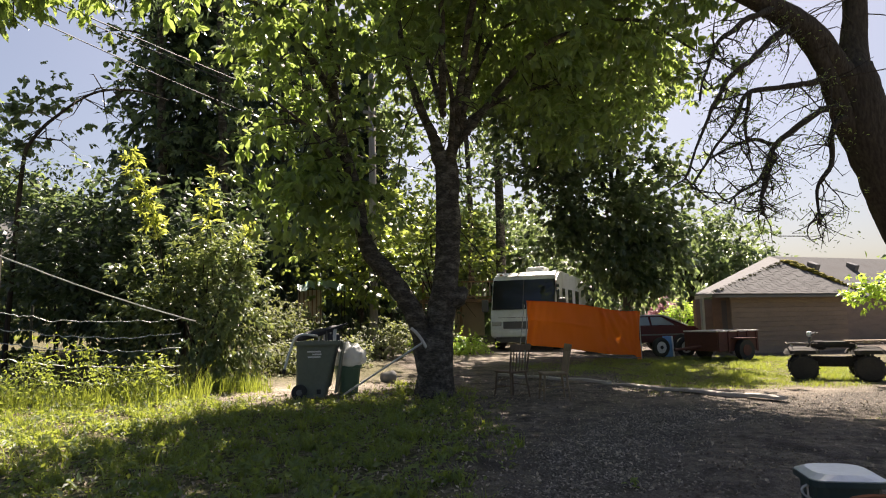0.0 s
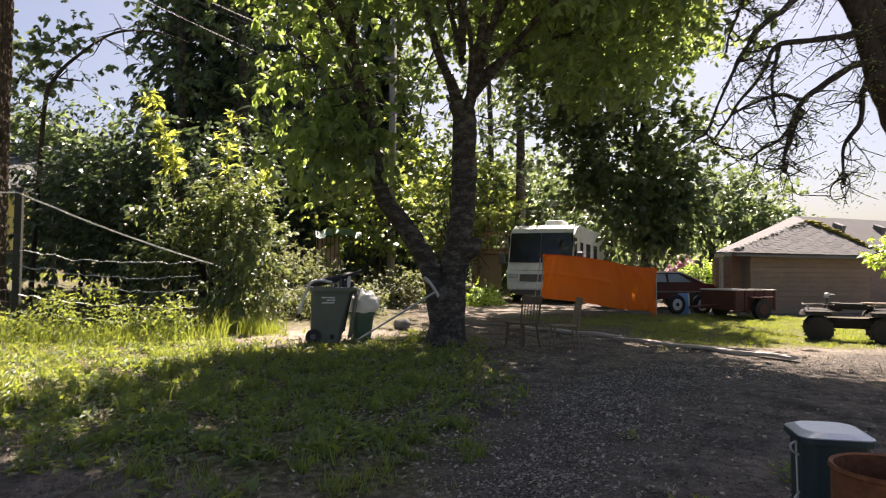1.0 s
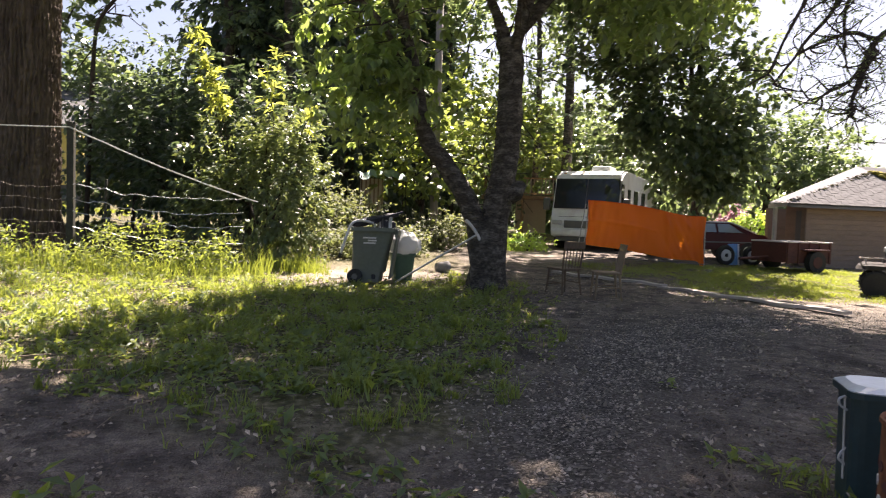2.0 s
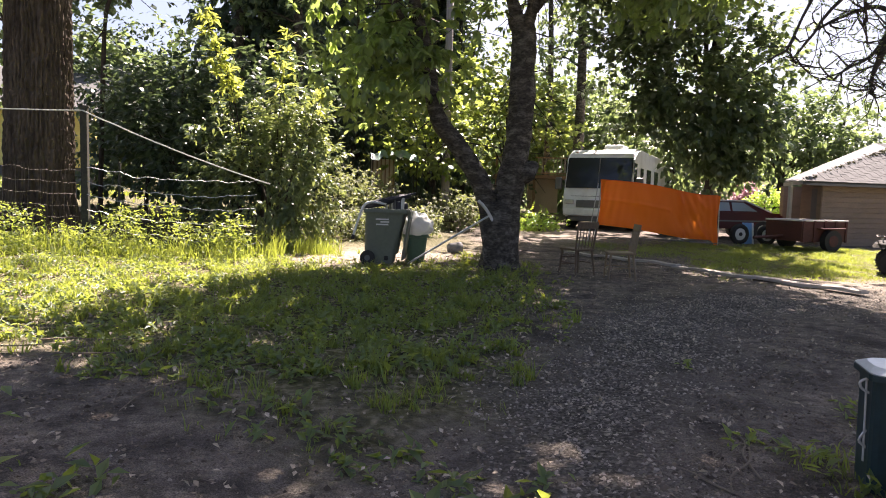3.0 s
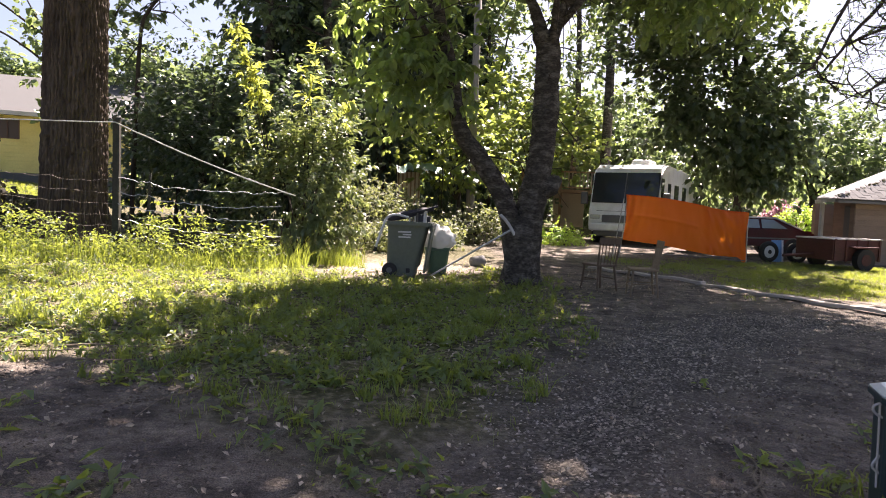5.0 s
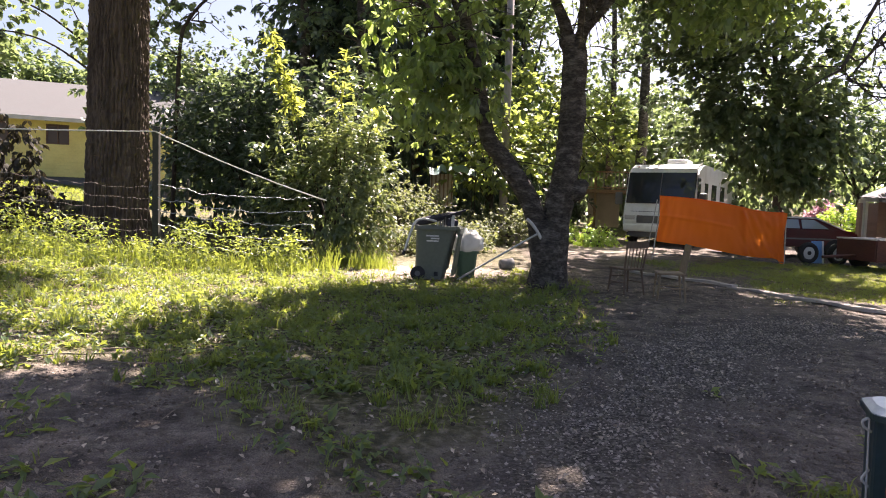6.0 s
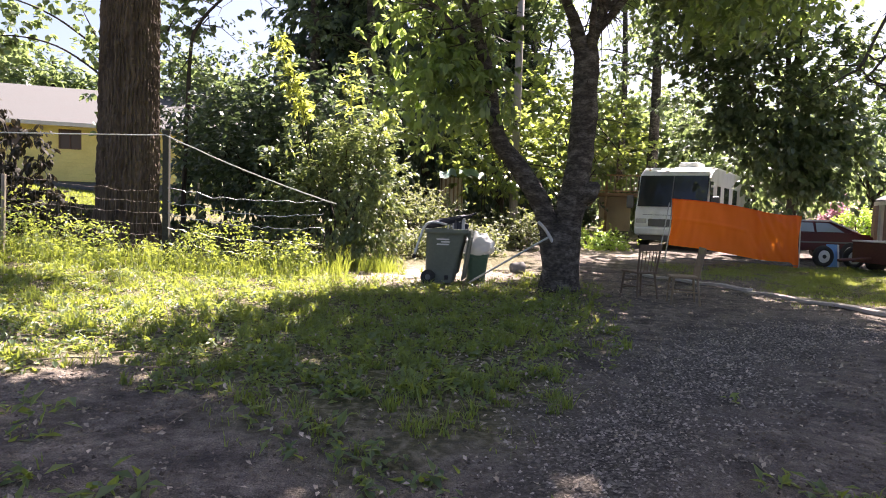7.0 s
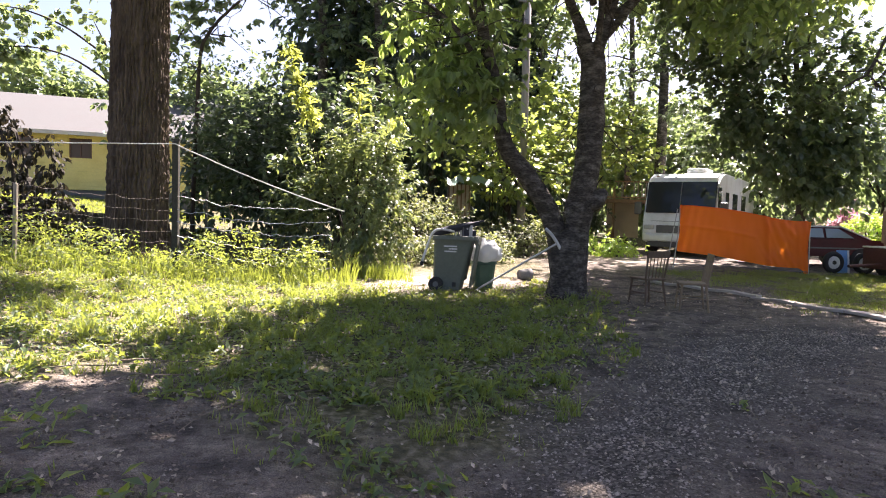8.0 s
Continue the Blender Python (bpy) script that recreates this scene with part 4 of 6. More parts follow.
def tarp():
    t = thing("tarp_screen", "orange tarpaulin hung over a line between thin poles", "tarpaulin", (6.5, 18.6, gz(6.8, 18.6)))
    W, n, m = 3.64, 110, 36
    top0, top1, bot0, bot1 = 1.76, 1.40, 0.48, 0.06
    v = np.zeros((m + 1, n + 1, 3))
    for i in range(m + 1):
        for k in range(n + 1):
            u, w = k / n, i / m
            sag = -0.10 * math.exp(-((u - 0.66) / 0.1) ** 2) * 0 + 0.10 * math.sin(math.pi * min(1, u / 0.62)) * (u < 0.62) * 0.5 - 0.05 * math.sin(math.pi * (u - 0.62) / 0.38) * (u > 0.62)
            z1 = top0 + (top1 - top0) * u + sag
            z0 = bot0 + (bot1 - bot0) * u + 0.06 * math.sin(7 * u) * u - 0.16 * math.exp(-((u - 0.985) / 0.03) ** 2)
            p = Vector((u * 6, w * 2, 0))
            fold = 0.05 * math.exp(-u * 13) * math.sin(u * 95 + w * 5) + 0.05 * noise.noise(p * 1.2) + 0.004 * noise.noise(Vector((u * 34, w * 3, 1))) + 0.045 * (u > 0.6) * math.sin(math.pi * (u - 0.6) / 0.4) * noise.noise(Vector((u * 26 - w * 5, w * 3 + 4 * (u - 0.8) ** 2 * 8, 5))) + 0.05 * math.exp(-((u - 0.66 - 0.05 * w) / 0.02) ** 2) + 0.03 * math.exp(-(1 - u) * 12) * math.sin(u * 120 - w * 6) + 0.02 * math.exp(-((w - 0.42 - 0.06 * u) / 0.03) ** 2) * (u < 0.6)
            v[i, k] = (W * u + 0.03 * math.sin(w * 3) * (0.5 - u), -fold + 0.04 * w, z1 + (z0 - z1) * w)
    q = np.arange((m + 1) * (n + 1)).reshape(m + 1, n + 1)
    me = mesh_np("sheet", v.reshape(-1, 3), quads=np.stack([q[:-1, :-1], q[:-1, 1:], q[1:, 1:], q[1:, :-1]], -1).reshape(-1, 4), smooth=True)
    sheet = part("sheet", me, tarp_mat, t, "creased bright orange tarpaulin sheet", smooth=True)
    part("hem", tube([(v[0, k, 0], v[0, k, 1], v[0, k, 2]) for k in range(0, n + 1, 3)], 0.016, 6), tarp_mat, sheet)
    part("pole", tube([(-0.12, 0.0, 0.0), (-0.02, 0.0, 0.9), (0.03, 0.02, 1.72)], 0.018, 8), steel, t)
    part("pole", tube([(-0.34, -0.1, 0.0), (-0.06, 0.0, 1.66)], 0.014, 8), steel, t)
    part("pole", tube([(W + 0.02, 0.03, -0.1), (W, 0.03, 1.3)], 0.018, 8), steel, t)
    part("ground_bar", tube([(-0.2, -0.05, 0.12), (1.6, 0.0, 0.10), (W, 0.02, 0.0)], 0.012, 8), grey_plastic, t)
    return t


tarp_mat = leaf_mat("orange_tarpaulin", (0.95, 0.145, 0.012), (0.92, 0.13, 0.010), (1.0, 0.21, 0.014), 0.6, 0.5, 0.2)
tarp()


# ---- the yard's things ----
bin_green = mat("faded_green_plastic", (0.115, 0.130, 0.100), 0.55, var=0.1, scale=4, bump=0.08, dirt=(0.15, 0.155, 0.125), dirt_amount=0.7)
tub_green = mat("green_plastic", (0.065, 0.135, 0.085), 0.45, var=0.1, scale=4, bump=0.06)
bag_white = leaf_mat("pale_plastic_bag", (0.62, 0.64, 0.63), (0.7, 0.71, 0.7), (0.6, 0.62, 0.62), 0.3, 0.25)
label_white = mat("label_print", (0.6, 0.6, 0.58), 0.6, var=0.05)
black_bag = mat("black_cloth", (0.03, 0.03, 0.04), 0.7, var=0.2, bump=0.3)
alu = mat("scuffed_aluminium", (0.62, 0.62, 0.61), 0.5, 0.35, var=0.1)
chair_wood = mat("worn_chair_wood", (0.13, 0.09, 0.06), 0.7, var=0.3, scale=4, bump=0.2, stretch=(1, 1, 0.3))
pine = mat("pale_chair_wood", (0.22, 0.16, 0.10), 0.6, var=0.2, scale=4, bump=0.15, stretch=(1, 1, 0.3))
plank_mat = mat("bleached_plank", (0.38, 0.35, 0.31), 0.85, var=0.2, scale=3, bump=0.3, dirt=(0.25, 0.22, 0.18), stretch=(1, 0.2, 1))
post_mat = mat("dark_post_wood", (0.040, 0.040, 0.029), 0.85, var=0.3, bump=0.3, dirt=(0.06, 0.05, 0.035))
rust = mat("rust", (0.20, 0.075, 0.03), 0.9, 0.2, var=0.4, scale=6, bump=0.5, dirt=(0.07, 0.035, 0.025))
rust_dark = mat("dark_red_rust", (0.10, 0.035, 0.028), 0.8, 0.1, var=0.3, scale=5, bump=0.4, dirt=(0.05, 0.03, 0.025))
car_red = mat("faded_red_paint", (0.075, 0.012, 0.014), 0.5, var=0.15, bump=0.05, dirt=(0.05, 0.02, 0.018), spec=0.3)
# White paint of small things; on the car it paints the sun's highlight.
white_and_glare = mat("white_paint_and_glare", (0.66, 0.66, 0.66), 0.35, var=0.05, bump=0.0)
blue_board = mat("blue_panel", (0.16, 0.34, 0.62), 0.5, var=0.1)
atv_mat = mat("muddy_plastic", (0.030, 0.028, 0.025), 0.8, var=0.3, dirt=(0.07, 0.055, 0.04), scale=5, bump=0.3, spec=0.25)
can_green = mat("dark_teal_enamel", (0.022, 0.050, 0.058), 0.4, 0.2, var=0.15, bump=0.1, dirt=(0.05, 0.05, 0.04))
lid_pale = mat("pale_lid", (0.66, 0.70, 0.72), 0.3, 0.2, var=0.08, bump=0.1)
stone_grey = mat("grey_block", (0.21, 0.205, 0.20), 0.9, var=0.2, bump=0.4)
deck_wood = mat("brown_deck_wood", (0.30, 0.19, 0.11), 0.8, var=0.3, scale=3, bump=0.3)
teal_sheet = mat("teal_sheet", (0.34, 0.50, 0.46), 0.5, var=0.15, dirt=(0.40, 0.56, 0.52))
cream_wall = mat("cream_board", (0.62, 0.52, 0.38), 0.8, var=0.12, bump=0.2)
pole_mat = mat("grey_pole", (0.30, 0.28, 0.26), 0.9, var=0.25, scale=3, bump=0.3, stretch=(1, 1, 0.15))
cable = mat("weathered_cable", (0.06, 0.06, 0.065), 0.7, 0.0, var=0.1)
rope_mat = mat("white_rope", (0.66, 0.65, 0.60), 0.7, var=0.15)


def loft(sections, cap_top=True, cap_bottom=True, bm=None):
    """Skin over rings of equal length, given from the bottom up."""
    bm = bm or bmesh.new()
    rings = [[bm.verts.new(p) for p in s] for s in sections]
    n = len(rings[0])
    for a, b in zip(rings, rings[1:]):
        for k in range(n):
            bm.faces.new((a[k], a[(k + 1) % n], b[(k + 1) % n], b[k]))
    if cap_bottom:
        bm.faces.new(rings[0][::-1])
    if cap_top:
        bm.faces.new(rings[-1])
    return bm


def rounded(cx, cy, sx, sy, z, r=0.06, k=4):
    pts = []
    for qx, qy, a0 in ((1, 1, 0), (-1, 1, 90), (-1, -1, 180), (1, -1, 270)):
        for i in range(k):
            a = radians(a0 + 90 * i / (k - 1))
            pts.append((cx + qx * (sx / 2 - r) + r * math.cos(a), cy + qy * (sy / 2 - r) + r * math.sin(a), z))
    return pts


def wheelie_bin():
    b = thing("wheelie_bin", "faded grey-green wheelie bin with its lid open, overfilled", "bin", (0.25, 12.0, 0.0), -8)
    body = bmesh.new()
    loft([rounded(-0.12, 0, 0.50, 0.46, 0.03), rounded(-0.10, 0, 0.53, 0.48, 0.2), rounded(0.0, 0, 0.70, 0.60, 0.94), rounded(0.0, 0, 0.72, 0.62, 0.96), rounded(0.0, 0, 0.66, 0.56, 0.965), rounded(-0.03, 0, 0.46, 0.42, 0.2)], cap_top=True, bm=body)
    part("body", body, bin_green, b)
    part("rim", loft([rounded(0.01, 0, 0.76, 0.66, 0.90), rounded(0.01, 0, 0.78, 0.68, 0.93), rounded(0.01, 0, 0.77, 0.67, 0.985), rounded(0.01, 0, 0.67, 0.57, 0.985), rounded(0.01, 0, 0.69, 0.59, 0.9)]), bin_green, b)
    part("front_lip", box((0.40, 0, 0.90), (0.07, 0.5, 0.16), (0, -10, 0), 0.02), bin_green, b)
    part("handle", tube([(-0.36, -0.26, 0.97), (-0.45, -0.26, 1.0), (-0.45, 0.26, 1.0), (-0.36, 0.26, 0.97)], 0.018, 8), bin_green, b)
    for s in (-1, 1):
        w = part("wheel", tube([(-0.30, s * 0.30, 0.13), (-0.30, s * 0.24, 0.13)], 0.13, 24), black_rubber, b)
        part("hub", tube([(-0.30, s * 0.305, 0.13), (-0.30, s * 0.29, 0.13)], 0.05, 12), grey_plastic, w)
    part("axle", tube([(-0.30, -0.24, 0.13), (-0.30, 0.24, 0.13)], 0.014, 8), steel, b)
    # No hollow is cut: a black box paints the foot recess's shade.
    part("recess_shade", box((0.02, -0.242, 0.13), (0.07, 0.02, 0.08), (4, 0, 0), 0.01), black_rubber, b)
    lab = part("label", box((-0.05, -0.288, 0.76), (0.25, 0.006, 0.15), (5, 0, 0)), bin_green, b, "worn pale print")
    for k, (w, dx) in enumerate(((0.15, 0.0), (0.10, 0.03), (0.14, 0.0))):
        part("print_bar", box((-0.05 + dx * 1.5, -0.2955 + 0.0035 * k, 0.805 - 0.045 * k), (w * 1.5, 0.006, 0.024), (5, 0, 0)), label_white, lab)
    part("lid", loft([rounded(0.30, 0.02, 0.04, 0.6, 0.1, 0.015), rounded(0.36, 0.02, 0.035, 0.64, 0.5, 0.015), rounded(0.43, 0.02, 0.03, 0.64, 0.94, 0.012)]), bin_green, b, "lid hanging open down the side")
    # what sticks out of it
    t = thing("rubbish_bundle", "dark folded umbrellas and slats piled in the bin", "rubbish", (0.25, 12.0, 0.85), -8)
    part("umbrella", tube(bend([(-0.42, -0.12, 0.16), (-0.1, -0.08, 0.24), (0.22, -0.02, 0.33), (0.42, 0.02, 0.36)], 4), [0.03, 0.05, 0.06, 0.07, 0.075, 0.07, 0.065, 0.06, 0.06, 0.05, 0.04, 0.03, 0.02], 10, rough=0.2), black_bag, t)
    for k in range(7):
        part("slat", box((0.0 + k * 0.045, -0.05 + 0.03 * (k % 3), 0.12), (0.02, 0.06, 0.34 + 0.04 * (k % 4)), (4 - 2 * (k % 3), 5 - 3 * (k % 4), 10 * k)), grey_plastic if k % 2 else alu, t)
    part("dark_sack", box((0.22, 0.1, 0.13), (0.24, 0.3, 0.26), (0, 8, 12), 0.05), black_bag, t)
    part("crutch_bar", tube(bend([(0.5, -0.02, 0.42), (0.1, -0.1, 0.30), (-0.2, -0.14, 0.24)], 4), 0.02, 8), black_bag, t)
    # the bent metal tube that hangs over the rim
    m = thing("bent_tube", "bent aluminium tube hooked over the bin's rim", "tube", (0.25, 12.0, 0.0), -8)
    part("tube", tube(bend([(0.0, -0.2, 1.06), (-0.22, -0.28, 1.10), (-0.36, -0.32, 1.04), (-0.45, -0.33, 0.82), (-0.54, -0.34, 0.52)], 6), 0.022, 10), alu, m, smooth=True)
    part("rubber_tip", tube([(-0.535, -0.34, 0.53), (-0.555, -0.34, 0.46)], 0.03, 10), black_rubber, m)


wheelie_bin()


def green_tub():
    b = thing("green_tub", "green plastic tub with a full pale rubbish bag on it", "tub", (0.78, 12.45, 0.0), 6)
    part("body", loft([rounded(0, 0, 0.34, 0.34, 0.0, 0.1), rounded(0, 0, 0.44, 0.42, 0.46, 0.12), rounded(0, 0, 0.48, 0.46, 0.47, 0.13), rounded(0, 0, 0.48, 0.46, 0.52, 0.13), rounded(0, 0, 0.42, 0.4, 0.52, 0.12), rounded(0, 0, 0.40, 0.38, 0.3, 0.12)]), tub_green, b)
    bm = bmesh.new()
    bmesh.ops.create_icosphere(bm, subdivisions=4, radius=1)
    for v in bm.verts:
        d = v.co.copy()
        v.co = Vector((d.x * 0.31, d.y * 0.28, d.z * 0.25)) * (1 + 0.22 * noise.noise(d * 2.2) + 0.10 * abs(noise.noise(d * 6))) + Vector((0.02, 0, 0.66))
        v.co.z = max(v.co.z, 0.5)
    part("bag", bm, bag_white, b, "crumpled pale plastic bag", smooth=True)


green_tub()

prop = thing("leaning_pole", "long metal pole with a T handle leaning on the tree", "pole", (0.62, 11.9, 0.0))
part("shaft", tube([(0, 0, 0.02), (1.30, -0.80, 0.93)], 0.017, 8), alu, prop)
part("cross_handle", tube(bend([(1.10, -0.82, 1.17), (1.2, -0.8, 1.08), (1.30, -0.8, 0.94), (1.40, -0.8, 0.76)], 4), 0.026, 8), alu, prop, smooth=True)

block = thing("grey_pail", "dirty pale grey pail lying by the tree", "pail", (1.75, 14.1, gz(1.7, 14.1)), 20)
part("body", tube([(-0.14, 0, 0.11), (0.0, 0, 0.115), (0.14, 0, 0.12)], [0.10, 0.115, 0.125], 18, rough=0.06), stone_grey, block, smooth=True)
# Solid black disc paints the shaded hollow of the pail.
part("mouth_shade", tube([(0.135, 0, 0.12), (0.148, 0, 0.12)], [0.11, 0.11], 18), black_rubber, block)


def wooden_chair(place, turn, wood, label, spindles=5):
    c = thing("wooden_chair", label, "chair", (*place, gz(*place)), turn, group="chairs in the yard")
    S, Wd = 0.42, 0.40
    part("seat", box((0, 0, S), (Wd, 0.42, 0.035), (0, 0, 0), 0.012), wood, c)
    for sx in (-1, 1):
        part("leg", tube([(sx * 0.20, -0.20, 0), (sx * 0.17, -0.17, S)], [0.014, 0.02], 8), wood, c)
        part("leg", tube([(sx * 0.20, 0.22, 0), (sx * 0.16, 0.17, S)], [0.014, 0.02], 8), wood, c)
        part("back_post", tube([(sx * 0.18, 0.18, S), (sx * 0.20, 0.25, 0.84)], [0.018, 0.013], 8), wood, c)
        part("stretcher", tube([(sx * 0.19, -0.19, 0.2), (sx * 0.185, 0.2, 0.2)], 0.01, 6), wood, c)
    part("stretcher", tube([(-0.185, -0.18, 0.28), (0.185, -0.18, 0.28)], 0.01, 6), wood, c)
    part("stretcher", tube([(-0.19, -0.19, 0.16), (0.19, -0.19, 0.16)], 0.01, 6), wood, c)
    part("top_rail", box((0, 0.25, 0.82), (0.44, 0.022, 0.11), (-8, 0, 0), 0.01), wood, c)
    for k in range(spindles):
        x = -0.13 + 0.26 * k / (spindles - 1)
        part("spindle", tube([(x, 0.185, S), (x * 1.05, 0.24, 0.78)], 0.008, 6), wood, c)
    return c


wooden_chair((3.36, 10.85), -158, chair_wood, "dark worn wooden chair with a spindle back")
wooden_chair((3.86, 10.25), -100, pine, "paler wooden kitchen chair beside the dark one")

for (x0, y0), (x1, y1), w in (((4.35, 14.6), (5.75, 12.1), 0.16), ((5.70, 12.15), (7.02, 8.95), 0.2)):
    d = Vector((x1 - x0, y1 - y0, 0))
    pl = thing("plank", "bleached timber plank lying on the soil", "plank", ((x0 + x1) / 2, (y0 + y1) / 2, gz(x0, y0) + 0.03), math.degrees(math.atan2(d.y, d.x)) - 90, group="planks on the ground")
    plank_bm = bmesh.new()
    rings_p = []
    for k in range(17):
        f, jy = k / 16 - 0.5, 0.012 * math.sin(k * 2.3 + x0)
        rings_p.append([plank_bm.verts.new((sx * (w / 2 + 0.012 * math.sin(k * 1.7 + sx)) + jy, f * d.length, 0.012 * math.sin(k * 1.1 + x0 * 3) + sz)) for sx, sz in ((-1, -0.025), (1, -0.025), (1, 0.02), (-1, 0.02))])
    for ra, rb in zip(rings_p, rings_p[1:]):
        for k in range(4):
            plank_bm.faces.new((ra[k], ra[(k + 1) % 4], rb[(k + 1) % 4], rb[k]))
    plank_bm.faces.new(rings_p[0]), plank_bm.faces.new(rings_p[-1])
    part("board", plank_bm, plank_mat, pl)


# the wire fence
wire_dark = mat("rusted_wire", (0.2, 0.17, 0.15), 0.7, 0.5, var=0.3)


def wavy(p, q, n, sag, wave, seed):
    p, q = Vector(p), Vector(q)
    out = []
    for i in range(n + 1):
        t = i / n
        v = p.lerp(q, t)
        v.z += -sag * 4 * t * (1 - t) + wave * noise.noise(Vector((t * 9 + seed, seed, 0))) + wave * 0.4 * noise.noise(Vector((t * 40, seed, 2)))
        out.append(v)
    return out


fence = thing("wire_fence", "sagging wire fence on a dark wooden post with a rope line", "fence", (-4.8, 12.0, gz(-4.8, 12.0)))
fp = part("post", box((0, 0, 1.16), (0.11, 0.10, 2.52), (0, 0, 0.0), 0.008), post_mat, fence)
part("post_cap", box((0.0, 0, 2.435), (0.15, 0.06, 0.03), (0, 0, 0), 0.006), post_mat, fp)
part("post", box((0.32, 0.6, 0.75), (0.04, 0.04, 1.6), (0, 1.5, 0), 0.006), post_mat, fence)
part("post", box((-2.25, -1.0, 0.85), (0.055, 0.055, 1.4), (0, 1.5, 0), 0.006), wood_grey, fence, "pale weathered stake")
part("rope", tube(wavy((0, -0.06, 2.36), (2.95, 0.55, 1.24), 24, 0.06, 0.01, 1), 0.013, 6), rope_mat, fence, "pale rope")
part("rope", tube(wavy((0, -0.06, 2.36), (-7.2, -3.0, 2.0), 30, 0.03, 0.01, 2), 0.011, 6), rope_mat, fence, "pale rope")
for k, (z, s) in enumerate(((1.42, 0.10), (1.20, 0.12), (0.98, 0.10), (0.72, 0.08), (0.45, 0.06))):
    part("strand", tube(wavy((0.05, -0.06, z), (2.7, 0.6, z - 0.12 - 0.04 * k), 44, s, 0.07, 3 + k), 0.007, 5), steel, fence)
for k in range(7):
    part("strand", tube(wavy((-0.06, -0.06, 0.22 + 0.19 * k), (-2.25, -1.0, 0.42 + 0.19 * k), 30, 0.05, 0.05, 20 + k), 0.0032, 5), wire_dark, fence)
    part("strand", tube(wavy((-2.25, -1.0, 0.42 + 0.19 * k), (-8.5, -3.4, 1.1 + 0.19 * k), 30, 0.05, 0.05, 40 + k), 0.0032, 5), wire_dark, fence)
for k in range(28):
    t = (k + 0.5) / 14
    x, y, z = (-2.19 * t - 0.06, -0.06 - 0.94 * t, 0.22 + 0.2 * t) if t < 1 else (-2.25 - 6.25 * (t - 1), -1.0 - 2.4 * (t - 1), 0.42 + 0.68 * (t - 1))
    part("stay", tube(wavy((x, y, z - 0.04), (x + 0.05, y, z + 1.12), 6, 0, 0.05, 60 + k), 0.0028, 5), wire_dark, fence)


# utility pole and cables
pole = thing("utility_pole", "weathered grey utility pole with cables", "utility pole", (2.7, 24.3, gz(2.7, 24.6)))
part("shaft", tube([(0, 0, -0.3), (0, 0, 5), (0.0, 0, 10.5)], [0.16, 0.14, 0.115], 12, rough=0.04), pole_mat, pole, smooth=True)
part("crossarm", box((-0.1, -0.12, 8.95), (0.5, 0.1, 0.12), (0, 0, 0), 0.01), pole_mat, pole)
part("bracket", tube([(0, -0.1, 7.3), (0.1, -0.25, 7.35)], 0.05, 8), steel, pole)
for k, (z0, end) in enumerate(((8.1, (-13.2, -15.6, 8.3)), (8.25, (-13.2, -15.5, 8.45)), (7.1, (-13.2, -14.3, 8.6)), (8.9, (-9.0, -15.6, 9.8)), (7.2, (14, 3.0, 6.6)))):
    part("cable", tube(wavy((0, -0.15, z0), end, 24, 0.35, 0.0, k), 0.016 if k < 2 else 0.013, 5), cable, pole)


# far back of the yard: deck, sheds, bushes
def deck():
    d = thing("timber_deck", "raised brown timber deck with a slatted railing", "deck", (7.6, 31.5, gz(7, 31.5) + 0.3), -8)
    part("platform", box((0.6, 0.8, 1.75), (4.6, 2.2, 0.16)), deck_wood, d)
    for x in (-1.6, 0.2, 2.8):
        part("post", box((x, -0.25, 1.35), (0.12, 0.12, 2.7)), deck_wood, d)
    part("rail", box((0.6, -0.25, 2.66), (4.6, 0.12, 0.06)), deck_wood, d)
    part("rail", box((0.6, -0.25, 1.92), (4.6, 0.06, 0.06)), deck_wood, d)
    for k in range(26):
        part("baluster", box((-1.6 + 0.18 * k, -0.25, 2.29), (0.06, 0.04, 0.72)), wood_grey, d)
    part("brace", box((-0.7, -0.2, 1.0), (0.08, 0.06, 1.9), (0, 38, 0)), deck_wood, d)
    part("brace", box((-0.7, -0.13, 1.0), (0.08, 0.06, 1.9), (0, -38, 0)), deck_wood, d)
    part("panel", box((0.75, 0.9, 0.85), (1.5, 0.08, 1.65)), cream_wall, d)


deck()
can = thing("garden_canopy", "teal sheet over a small frame in the brush", "canopy", (0.8, 24.3, gz(0.8, 24.3)), 5)
bmc = bmesh.new()
gridv = [[bmc.verts.new((-0.85 + 1.7 * i / 12, -0.4 + 0.8 * j / 4, 2.55 + 0.2 * math.sin(i / 12 * math.pi) - 0.12 * abs(math.sin(i * 1.1)) - 0.25 * (j == 0) + 0.05 * noise.noise(Vector((i, j, 0)) * 0.7))) for j in range(5)] for i in range(13)]
for i in range(12):
    for j in range(4):
        bmc.faces.new((gridv[i][j], gridv[i + 1][j], gridv[i + 1][j + 1], gridv[i][j + 1]))
bmesh.ops.solidify(bmc, geom=bmc.faces[:], thickness=0.012)
part("sheet", bmc, teal_sheet, can, smooth=True)
for x in (-0.8, 0.8):
    for y in (-0.35, 0.35):
        part("leg", tube([(x, y, -0.05), (x, y, 2.5)], 0.014, 8), bark, can)
part("slatted_back", box((-0.35, 0.3, 1.75), (0.85, 0.05, 1.2)), cream_wall, can, "cream slatted panel")
for k in range(6):
    part("slat", box((-0.72 + 0.15 * k, 0.255, 1.75), (0.05, 0.03, 1.2)), deck_wood, can)

